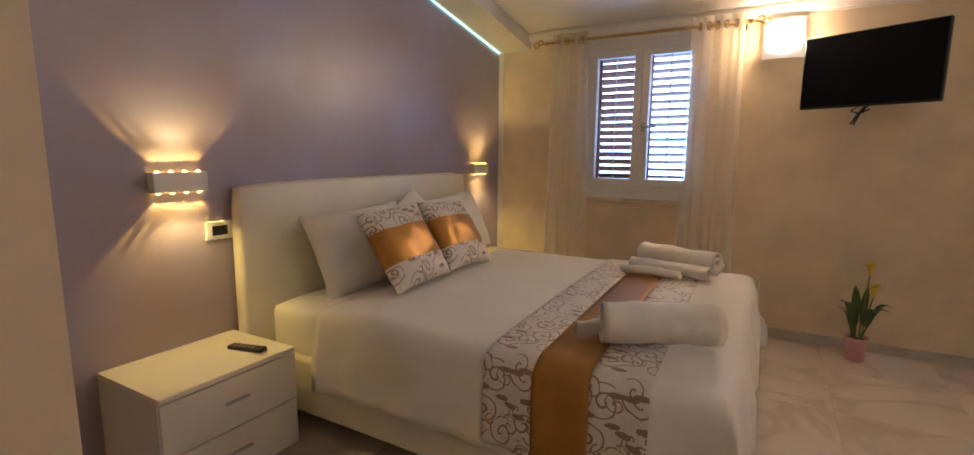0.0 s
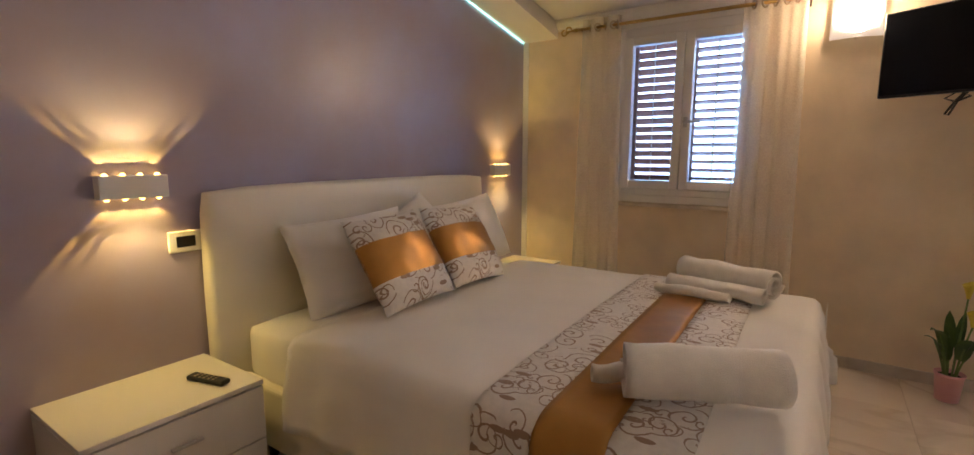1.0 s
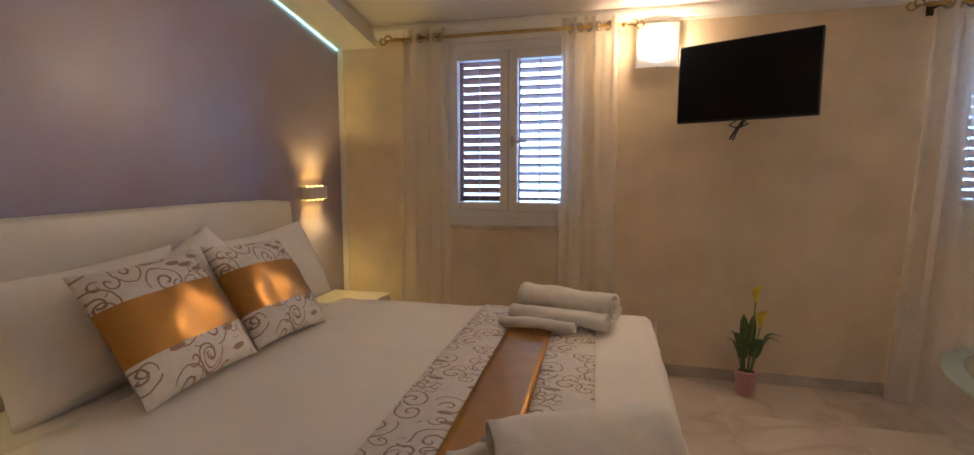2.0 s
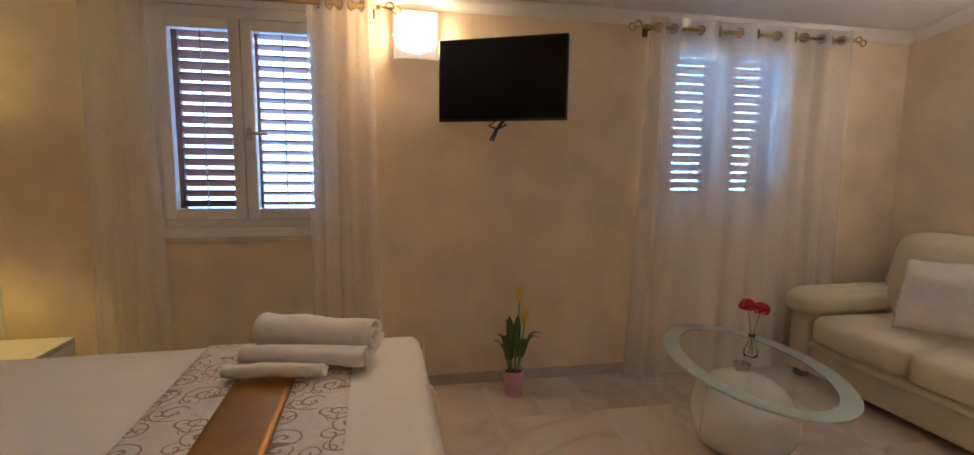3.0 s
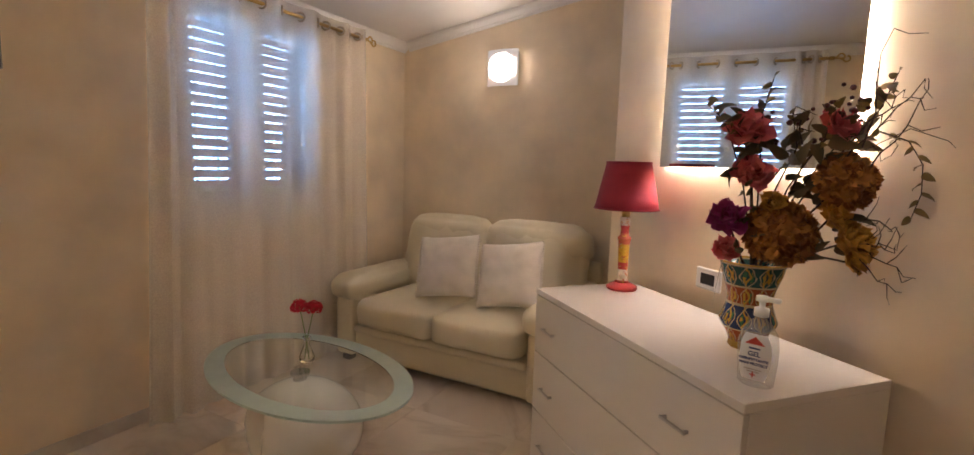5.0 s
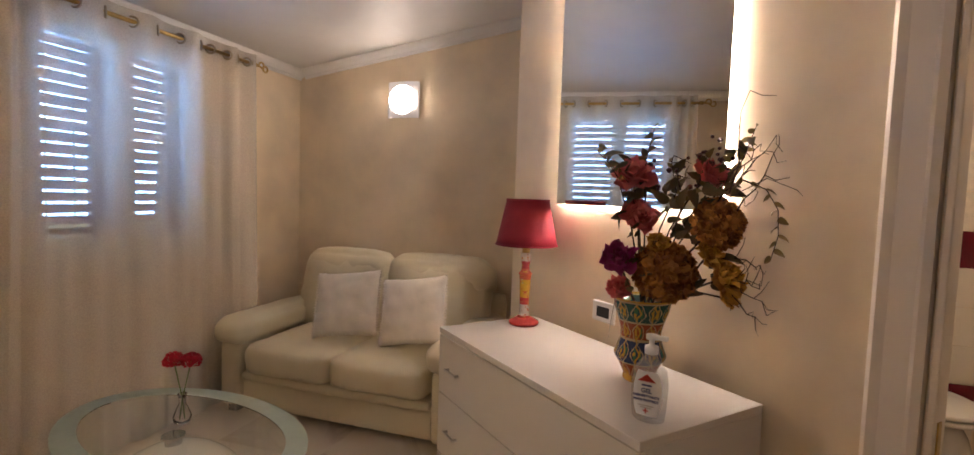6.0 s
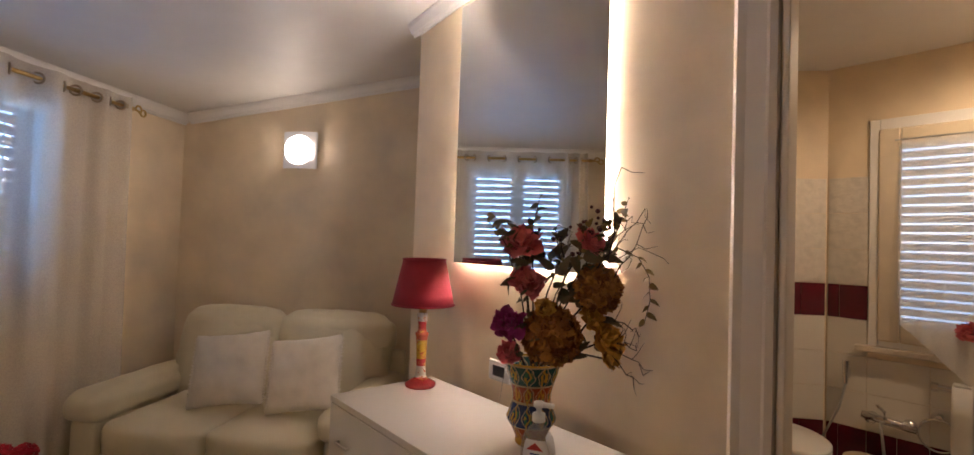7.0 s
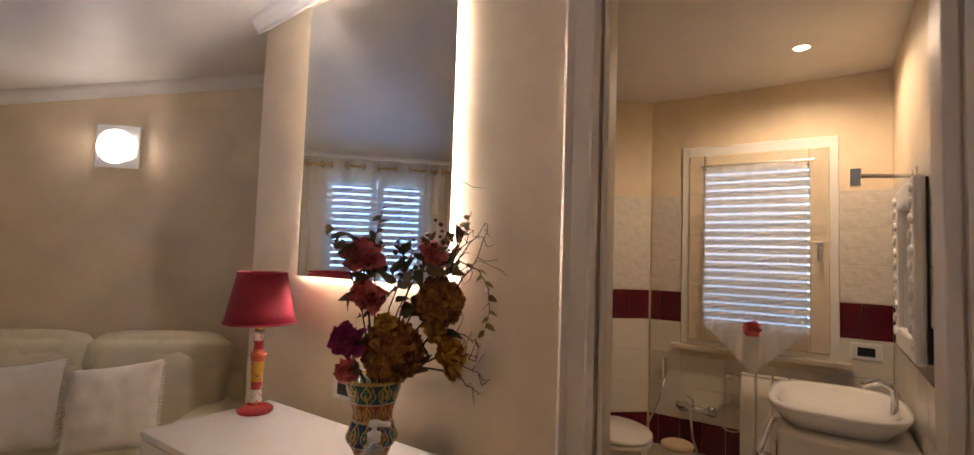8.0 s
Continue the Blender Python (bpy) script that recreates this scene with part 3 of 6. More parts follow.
def wall_with_openings(x0, x1, y0, y1, top, openings):
    bm = bmesh.new()
    xs = x0
    for a, b, z0, z1 in openings:
        add_box(bm, xs, a, y0, y1, 0, top)
        add_box(bm, a, b, y0, y1, 0, z0)
        add_box(bm, a, b, y0, y1, z1, top)
        xs = b
    return add_box(bm, xs, x1, y0, y1, 0, top)


structure("wall_north", wall_with_openings(WEST, EAST + 0.15, NORTH, NORTH + 0.22, 2.34, [W1, W2]), PLASTER, "cream plaster wall with two windows")
structure("wall_east", prism([(EAST, 0.9), (EAST + 0.15, 0.9), (EAST + 0.15, NORTH), (EAST, NORTH)], 0, TOP), PLASTER, "cream plaster wall behind the sofa")
structure("wall_south", prism([(WEST, -1.2), (0.4, -1.2), (0.4, -1.05), (WEST, -1.05)], 0, TOP), PLASTER, "plain cream wall closing the entrance")
structure("wall_stub", prism([(WEST, 0.05), (-0.63, 0.05), (-0.63, 0.21), (WEST, 0.21)], 0, TOP), PLASTER, "cream plastered partition end beside the entrance")
DOOR = (-2.12, -1.37, 2.42)
WALL_O, THICK, WALL_END = -0.035, 0.12, 0.40
structure("wall_oblique_1", prism([obl(DOOR[1], WALL_O), obl(WALL_END, WALL_O), obl(WALL_END, WALL_O - THICK), obl(DOOR[1] + 0.075, WALL_O - THICK), obl(DOOR[1], WALL_O - 0.05)], 0, TOP), PLASTER, "oblique cream wall carrying the lit mirror")
structure("wall_oblique_2", prism([obl(-4.2, WALL_O), obl(DOOR[0], WALL_O), obl(DOOR[0], WALL_O - THICK), obl(-4.2, WALL_O - THICK)], 0, TOP), PLASTER, "oblique cream wall beyond the bathroom doorway")
structure("wall_oblique_3", prism([obl(DOOR[0], WALL_O), obl(DOOR[1], WALL_O), obl(DOOR[1], WALL_O - THICK), obl(DOOR[0], WALL_O - THICK)], DOOR[2], TOP), PLASTER, "cream wall over the bathroom doorway")
structure("wall_return", prism([obl(WALL_END, WALL_O - THICK), (EAST, obl(WALL_END, 0)[1] - 0.75), (EAST, obl(WALL_END, 0)[1] - 0.87), obl(WALL_END - 0.1, WALL_O - THICK)], 0, TOP), PLASTER, "cream return wall behind the sofa")


def ceiling_beam():
    bm = bmesh.new()
    pts = [(WEST, -1.05), (-1.814, -1.05), (-1.814, NORTH), (WEST, NORTH)]
    lo = [bm.verts.new((x, y, 2.19 + 0.19 * (NORTH - y) - (0.0 if y > 0 else 0.02))) for x, y in pts]
    hi = [bm.verts.new((x, y, ceil_z(y) + 0.35)) for x, y in pts]
    bm.faces.new(lo[::-1])
    bm.faces.new(hi)
    for i in range(4):
        bm.faces.new((lo[i], lo[(i + 1) % 4], hi[(i + 1) % 4], hi[i]))
    return finish(bm)


structure("trim_beam", ceiling_beam(), WHITE, "white boxed beam running up the sloping ceiling", "beam")
bm = tube([(WEST + 0.008, y, 2.183 + 0.19 * (NORTH - y)) for y in (NORTH - 0.02, 2.0, 0.2)], 0.004, 6)
structure("trim_led_line", bm, CYANGLOW, "thin turquoise light line under the beam", "led strip")
structure("trim_corner", box(WEST + 0.003, WEST + 0.05, NORTH - 0.014, NORTH, 0, 2.2, 0.004), TRIM, "white vertical corner strip", "trim")
structure("cornice_north", moulding([(-1.81, NORTH, 2.24), (EAST, NORTH, 2.24)], CREST, (0, -1, 0)), TRIM, "white moulded plaster cornice", "cornice")
structure("cornice_east", moulding([(EAST, NORTH - 0.056, ceil_z(NORTH) - 0.062), (EAST, 1.3, ceil_z(1.3) - 0.07)], CREST, (-1, 0, 0)), TRIM, "white moulded plaster cornice", "cornice")
a, b = obl(WALL_END + 0.05, WALL_O), obl(-2.6, WALL_O)
structure("cornice_oblique", moulding([(*a, ceil_z(a[1]) - 0.07), (*b, ceil_z(b[1]) - 0.07)], CREST, OUT), TRIM, "white moulded plaster cornice", "cornice")
structure("baseboard_north", box(-1.8, EAST, NORTH - 0.012, NORTH, 0, 0.07, 0.003), STONE, "grey-beige marble skirting", "skirting")
structure("baseboard_east", box(EAST - 0.012, EAST, 1.6, NORTH - 0.013, 0, 0.07, 0.003), STONE, "grey-beige marble skirting", "skirting")
structure("baseboard_oblique", box(DOOR[1] + 0.12, WALL_END, WALL_O, WALL_O + 0.012, 0, 0.07, 0.003, m=OBL), STONE, "grey-beige marble skirting", "skirting")

# bathroom shell
BW = -1.85
A, B, C = obl(-0.98, BW), obl(-2.175, BW), obl(-2.175, WALL_O - THICK)
BX = A[0]
structure("wall_bath_east", prism([(BX, A[1]), (BX + 0.15, A[1] - 0.1), (BX + 0.15, 1.55), (BX, 1.55)], 0, 2.6), PLASTER, "cream wall above bathroom tiles")


def bath_window_wall():
    bm = bmesh.new()
    s0, s1 = -1.952, -1.171
    for a0, a1, z0, z1 in ((-2.4, s0, 0, 2.6), (s1, -0.98, 0, 2.6), (s0, s1, 0, 0.985), (s0, s1, 2.163, 2.6)):
        add_box(bm, a0, a1, BW - 0.2, BW, z0, z1, m=OBL)
    return bm


structure("wall_bath_window", bath_window_wall(), PLASTER, "cream bathroom wall with a window")
structure("wall_bath_south", box(-2.32, -2.175, BW, WALL_O - THICK, 0, 2.6, m=OBL), PLASTER, "cream bathroom side wall")
structure("ceiling_bath", prism([obl(-2.3, BW - 0.1), (BX + 0.1, A[1] - 0.2), (BX + 0.1, 1.5), obl(WALL_END - 0.2, WALL_O - THICK), obl(-2.3, WALL_O - THICK)], 2.48, 2.55), WHITE, "white bathroom ceiling")


# ---- door casing ----
def casing(s0, s1, name):
    prof = [(s0, 0), (s0, 0.018), (s0 + (s1 - s0) * 0.12, 0.03), (s0 + (s1 - s0) * 0.3, 0.022), (s0 + (s1 - s0) * 0.75, 0.022), (s0 + (s1 - s0) * 0.85, 0.032), (s1, 0.026), (s1, 0)]
    bm = bmesh.new()
    lo = [bm.verts.new(OBL @ Vector((s, WALL_O + o, 0))) for s, o in prof]
    hi = [bm.verts.new(OBL @ Vector((s, WALL_O + o, DOOR[2] + 0.1))) for s, o in prof]
    n = len(prof)
    bm.faces.new(lo)
    bm.faces.new(hi)
    for k in range(n):
        bm.faces.new((lo[k], lo[(k + 1) % n], hi[(k + 1) % n], hi[k]))
    structure(name, finish(bm), CASING, "cream painted moulded door casing", "casing")


casing(-1.245, -1.36, "trim_casing_1")
casing(-2.25, -2.13, "trim_casing_2")
structure("trim_jamb_1", box(DOOR[1] - 0.014, DOOR[1] + 0.004, WALL_O - 0.052, WALL_O + 0.012, 0, DOOR[2], 0.004, m=OBL), CASING, "cream painted door lining", "jamb")
structure("trim_jamb_2", box(DOOR[0] - 0.004, DOOR[0] + 0.025, WALL_O - THICK - 0.01, WALL_O + 0.012, 0, DOOR[2], 0.004, m=OBL), CASING, "cream painted door lining", "jamb")
part("hinge", box(DOOR[1] - 0.018, DOOR[1] - 0.0145, WALL_O - 0.02, WALL_O + 0.0, 0.78, 0.9, 0.001, m=OBL), BRASS, bpy.data.objects["trim_jamb_1"], "brass strike plate")


# ---- windows of the bedroom ----
def window(index, w, open_right):
    x0, x1, z0, z1 = w
    win = tagged(new("window_%d" % index), "white two-leaf wooden window with louvred shutters outside", "window", kind="structure")
    win.matrix_basis = pose(0, NORTH, 0)
    bm = bmesh.new()
    for a in ((x0 - 0.03, x0 + 0.03, z0 - 0.02, z1 + 0.03), (x1 - 0.03, x1 + 0.03, z0 - 0.02, z1 + 0.03)):
        add_box(bm, a[0], a[1], -0.018, 0.05, a[2], a[3], 0.004)
    add_box(bm, x0 + 0.031, x1 - 0.031, -0.018, 0.05, z1 - 0.03, z1 + 0.03, 0.004)
    add_box(bm, x0 + 0.031, x1 - 0.031, -0.018, 0.05, z0 - 0.02, z0 + 0.025, 0.004)
    part("window_frame", bm, TRIM, win)
    mid = (x0 + x1) / 2
    for k, (a, b) in enumerate(((x0 + 0.032, mid - 0.002), (mid + 0.002, x1 - 0.032))):
        sash = bmesh.new()
        za, zb = z0 + 0.027, z1 - 0.032
        t = 0.058
        for c in ((a, a + t, za, zb), (b - t, b, za, zb)):
            add_box(sash, c[0], c[1], -0.03, 0.03, c[2], c[3], 0.006)
        add_box(sash, a + t, b - t, -0.03, 0.03, zb - t, zb, 0.006)
        add_box(sash, a + t, b - t, -0.03, 0.03, za, za + t, 0.006)
        so = part("sash", sash, TRIM, win)
        p = part("pane", box(a + t, b - t, -0.003, 0.003, za + t, zb - t), PANE, so)
        p.visible_shadow = False
        part("glazing_bar", box((a + b) / 2 - 0.003, (a + b) / 2 + 0.003, 0.006, 0.012, za + t, zb - t), PALESLAT, so)
        if k == 1:
            h = bmesh.new()
            zc = 1.52
            add_box(h, a + 0.012, a + 0.04, -0.038, -0.03, zc - 0.035, zc + 0.035, 0.003)
            add_tube(h, [(a + 0.026, -0.03, zc), (a + 0.026, -0.075, zc), (a + 0.04, -0.085, zc), (a + 0.13, -0.085, zc)], 0.009, 10)
            part("handle", h, STEEL, so, "brushed steel lever handle")
        # shutter leaf outside
        leaf = bmesh.new()
        for c in ((a - (0.0315 if k == 0 else 0.0), a + 0.045), (b - 0.045, b + (0.0315 if k == 1 else 0.0))):
            add_box(leaf, c[0], c[1], 0.14, 0.18, z0 - 0.01, z1 + 0.01, 0.003)
        add_box(leaf, a + 0.045, b - 0.045, 0.14, 0.18, z1 - 0.05, z1 + 0.01, 0.003)
        add_box(leaf, a + 0.045, b - 0.045, 0.14, 0.18, z0 - 0.01, z0 + 0.07, 0.003)
        lf = part("shutter", leaf, SLAT, win, "russet louvred shutter")
        tilt = (-44 if index == 2 else -38) if k != open_right else -17
        me = mesh_of("slat", box(-(b - a) / 2 + 0.045, (b - a) / 2 - 0.045, -0.03, 0.03, -0.005, 0.005, 0.002, 1), SLAT)
        for q in range(17):
            sl = new("slat", me)
            sl.parent = lf
            sl.matrix_basis = pose((a + b) / 2, 0.16, z0 + 0.1 + q * (z1 - z0 - 0.17) / 16, tilt, 0, 0)
    part("window_sill", box(x0 - 0.07, x1 + 0.07, -0.03, -0.0005, z0 - 0.105, z0 - 0.075, 0.006), SILLSTONE, win, "narrow stone sill moulding")
    part("head_board", box(x0 - 0.03, x1 + 0.03, -0.02, -0.0005, z1 + 0.031, z1 + 0.088, 0.003), TRIM, win)
    part("apron", box(x0 - 0.03, x1 + 0.03, -0.016, -0.0005, z0 - 0.074, z0 - 0.021, 0.003), TRIM, win)
    return win


window(1, W1, 1)
window(2, W2, 5)


# ---- curtains ----
def curtain(x0, x1, x0b, x1b, folds, label, seed, amp=0.03, loose=0.5):
    """A sheer panel threaded on the rod at its eyelets; its folds open out below the heading."""
    y, zr = NORTH - 0.11, 2.205
    root = thing("curtain", pose(0, y, 0), label, "curtain", "sheer curtains")

    def f(u, v):
        z = 2.262 * (1 - v) + 0.006
        k = v ** 1.3
        a, b = x0 + (x0b - x0) * k, x1 + (x1b - x1) * k
        ph = u * folds * 2 * math.pi
        drift = 0.9 * noise.noise(Vector((u * folds * 0.7, v * 1.2, seed))) * min(1, v * 3)
        deep = amp * (1 - (1 - loose) * min(1, v * 3.5))
        yy = deep * math.sin(ph + drift) + 0.010 * v * math.sin(ph * 2.3 + seed + drift) + 0.014 * v * noise.noise(Vector((u * folds, v * 2.2, seed)))
        x = a + (b - a) * u + 0.010 * v * math.sin(ph * 1.7 + seed)
        if v == 0:
            z += 0.008 * math.sin(ph + 0.5)
        return (x, yy, z)

    part("fabric", sheet_grid(max(40, int(folds * 22)), 30, f), SHEER, root, smooth=True)
    rg = mesh_of("eyelet", ring(0.026, 0.006), EYELET, True)
    for q in range(1, int(folds * 2) + 1):
        e = new("eyelet", rg)
        e.parent = root
        e.matrix_basis = pose(x0 + (x1 - x0) * (q - 0.5 * (q == int(folds * 2))) / (folds * 2), 0, zr, 0, 0, -58 if q % 2 else 58)
    return root


def curtain_rod(x0, x1):
    y, z = NORTH - 0.11, 2.205
    rod = thing("curtain_rod", pose(0, y, z), "antique brass curtain rod with scrolled finials", "curtain rod", "curtain rods")
    part("pole", tube([(x0, 0, 0), (x1, 0, 0)], 0.011, 12), BRASS, rod, smooth=True)
    for x, d in ((x0, -1), (x1, 1)):
        bm = bmesh.new()
        add_tube(bm, [(x, 0, 0), (x + d * 0.03, 0, 0)], 0.014, 10)
        for flip in (1, -1):
            pts = []
            for q in range(16):
                a = q / 15 * 1.6 * math.pi
                rr = 0.03 * (1 - 0.55 * q / 15)
                pts.append((x + d * (0.075 + 0.035 * (flip < 0) - rr * math.cos(a) * 0.9), 0, flip * (0.0 + rr * math.sin(a)) + flip * 0.004))
            add_tube(bm, [(x + d * 0.02, 0, 0)] + pts, 0.006, 7)
        part("finial", finish(bm), BRASS, rod, smooth=True)
        br = bmesh.new()
        xb = x - d * 0.03
        add_tube(br, [(xb, 0.105, 0), (xb, 0.0, -0.004)], 0.008, 8)
        add_box(br, xb - 0.018, xb + 0.018, 0.1, 0.109, -0.035, 0.035, 0.003)
        part("bracket", br, DARKMETAL, rod)


curtain_rod(-1.60, -0.14)
curtain_rod(1.46, 2.90)
curtain(-1.56, -1.27, -1.62, -1.22, 2.5, "white sheer curtain drawn to the side of a window", 0.4)
curtain(-0.50, -0.16, -0.53, -0.13, 3, "white sheer curtain gathered beside the television", 2.1)
curtain(1.47, 1.68, 1.38, 1.66, 2, "white sheer curtain bunched at its edge and reaching the floor", 1.0, 0.035, 0.8)
curtain(1.67, 2.62, 1.66, 2.64, 3.5, "white sheer curtain drawn across a shuttered window", 0.2, 0.034, 0.35)
curtain(2.60, 2.92, 2.62, 2.97, 2, "white sheer curtain hanging loose at the end of its rod", 3.3, 0.03, 0.7)


# ---- lamps on walls ----
def wall_lamp(m, glow, plate_glow):
    root = thing("wall_lamp", m, "square curved opal glass wall lamp, switched on", "wall lamp", "square wall lamps")
    part("back_plate", box(-0.118, 0.118, -0.02, -0.0005, -0.122, 0.122, 0.004), TRIM, root)

    def f(u, v):
        x, z = (u - 0.5) * 0.25, (v - 0.5) * 0.26
        return (x, -0.05 + 0.024 * ((2 * u - 1) ** 2), z)

    part("glass_plate", sheet_grid(16, 2, f, 0.005), plate_glow, root, "curved square white glass", smooth=True)
    part("diffuser", lathe([(0.103, 0.0), (0.101, 0.008), (0.088, 0.018), (0.05, 0.026), (0.001, 0.029)], 32), glow, root, "glowing round opal diffuser", True, pose(0, -0.052, 0, 90, 0, 0))
    for x, z in ((0, 0.134), (0, -0.134), (0.128, 0), (-0.128, 0)):
        bm = bmesh.new()
        yy = -0.05 + 0.024 * (2 * x / 0.25) ** 2
        add_tube(bm, [(x, yy - 0.006, z * 0.97), (x, yy + 0.012, z * 1.02), (x * 0.6, -0.012, z * 0.66)], 0.004, 6)
        part("clip", bm, CHROME, root)


wall_lamp(pose(0.075, NORTH, 2.09), LAMPGLOW1, PLATEGLOW1)
wall_lamp(pose(EAST, 3.11, 2.06, 0, 0, -90), LAMPGLOW2, PLATEGLOW2)


def sconce(y, label):
    root = thing("wall_sconce", pose(WEST, y, 1.18, 0, 0, 90), label, "wall sconce", "bedside sconces")
    part("body", box(-0.112, 0.112, -0.05, -0.001, -0.042, 0.042, 0.004), TRIM, root)
    for k in range(4):
        x = -0.084 + k * 0.056
        for d in (1, -1):
            bm = bmesh.new()
            r = bmesh.ops.create_uvsphere(bm, u_segments=10, v_segments=6, radius=0.010)
            part("lens", bm, WARMGLOW, root, "glowing lens", True, pose(x, -0.026, d * 0.04))
            fan = lamp("sconce_fan", "SPOT", root.matrix_basis @ pose(x, -0.026, d * 0.056) @ look((0, 0, 0), (0, 0.06, d)).to_3x3().to_4x4(), SCONCE * 0.11, (1, 0.68, 0.14), 0.002)
            fan.data.spot_size, fan.data.spot_blend = radians(82), 0.12
            for side in (-0.8, 0.8):
                aim = look((0, 0, 0), (side, 0.145, d)).to_3x3().to_4x4()
                beam = lamp("sconce_beam", "SPOT", root.matrix_basis @ pose(x, -0.026, d * 0.056) @ aim, SCONCE * 1.3, (1, 0.7, 0.16), 0.002)
                beam.data.spot_size, beam.data.spot_blend = radians(9), 0.8
    # the soft wide part of the light, up and down
    for d in (1, -1):
        flood = lamp("sconce_flood", "SPOT", pose(WEST + 0.1, y, 1.18 + d * 0.07) @ look((0, 0, 0), (0.05, 0, d)).to_3x3().to_4x4(), SCONCE * 0.65, (1, 0.78, 0.26), 0.03)
        flood.data.spot_size, flood.data.spot_blend = radians(120), 0.8


sconce(1.152, "white metal up-and-down wall sconce, lit, above a nightstand")
sconce(3.645, "white metal up-and-down wall sconce, lit, beyond the headboard")


def switch_plate(m, label):
    root = thing("switch_plate", m, label, "wall switch", "wall switches")
    part("plate", box(-0.065, 0.065, -0.012, -0.0005, -0.043, 0.043, 0.006), TRIM, root)
    part("insert", box(-0.036, 0.036, -0.0145, -0.0125, -0.022, 0.022, 0.001), BLACK, root, "black switch insert")


switch_plate(pose(WEST, 1.325, 0.952, 0, 0, 90), "white framed wall plate with a black insert beside the headboard")
switch_plate(pose(WEST, 3.46, 0.926, 0, 0, 90), "white framed wall plate with a black insert beyond the bed")
switch_plate(OBL @ pose(-0.31, WALL_O, 0.92, 0, 0, 180), "white wall plate with a black insert above the dresser")

# ---- television ----
tv = thing("television", pose(0.527, 3.80, 1.835, 0, 0, -27), "black flat television on a swivelling wall arm", "television")
part("housing", box(-0.365, 0.365, -0.008, 0.03, -0.225, 0.225, 0.006), BLACK, tv)
part("screen", box(-0.357, 0.357, -0.0105, -0.0085, -0.212, 0.219, 0.001), SCREEN, tv, "dark switched-off screen")
part("back_box", box(-0.2, 0.2, 0.031, 0.055, -0.17, 0.1, 0.012), BLACK, tv)
bm = bmesh.new()
add_box(bm, -0.1, 0.1, 0.056, 0.07, -0.1, 0.1, 0.003)
add_tube(bm, [(0, 0.06, 0), (0.1, 0.12, 0), (0.05, 0.23, 0)], 0.015, 8)
add_box(bm, 0.02, 0.1, 0.18, 0.22, -0.1, 0.1, 0.003)
part("wall_arm", bm, BLACK, tv)
bm = bmesh.new()
loop = [(-0.02, 0.03, -0.21), (-0.07, 0.01, -0.25), (-0.02, 0.0, -0.27), (0.03, 0.01, -0.245), (0.0, 0.02, -0.225), (-0.03, 0.01, -0.27), (-0.06, 0.0, -0.33), (-0.045, 0.0, -0.335), (-0.02, 0.01, -0.27), (0.02, 0.03, -0.21)]
add_tube(bm, loop, 0.006, 7)
part("cable", finish(bm), BLACK, tv, "bundled black cable", True)


# ---- nightstands ----
def nightstand(y0, y1, label):
    root = thing("nightstand", pose(WEST + 0.003, 0, 0), label, "nightstand", "nightstands")
    d = 0.432
    part("top", box(0, d, y0, y1, 0.447, 0.466, 0.002), LACQUER, root)
    part("side_panel", box(0, d - 0.02, y0, y0 + 0.018, 0.02, 0.4465, 0.0015), LACQUER, root)
    part("side_panel", box(0, d - 0.02, y1 - 0.018, y1, 0.02, 0.4465, 0.0015), LACQUER, root)
    part("carcass", box(0.005, d - 0.025, y0 + 0.0185, y1 - 0.0185, 0.02, 0.44), LACQUER, root)
    for z0, z1 in ((0.236, 0.440), (0.025, 0.231)):
        dr = part("drawer_front", box(d - 0.0195, d - 0.001, y0 + 0.002, y1 - 0.002, z0, z1, 0.0015), LACQUER, root)
        part("handle", box(d - 0.0005, d + 0.016, (y0 + y1) / 2 - 0.05, (y0 + y1) / 2 + 0.05, z0 + 0.105, z0 + 0.115, 0.003), STEEL, dr, "slim metal bar handle")
    part("plinth", box(0.02, d - 0.05, y0 + 0.02, y1 - 0.02, 0, 0.0195), BLACK, root)


nightstand(0.800, 1.362, "white lacquered two-drawer nightstand under a lit sconce")
nightstand(3.40, 3.90, "white lacquered two-drawer nightstand in the corner")
rc = thing("remote_control", pose(-1.83, 1.235, 0.4665, 0, 0, -75), "black remote control lying on the nightstand", "remote control")
part("shell", box(-0.022, 0.022, -0.085, 0.085, 0.0, 0.018, 0.006), BLACK, rc)
me = mesh_of("button", box(-0.004, 0.004, -0.004, 0.004, 0, 0.003, 0.001, 1), EYELET)
for i in range(3):
    for k in range(5):
        bt = new("button", me)
        bt.parent, bt.matrix_basis = rc, pose(-0.012 + i * 0.012, -0.05 + k * 0.022, 0.0175)

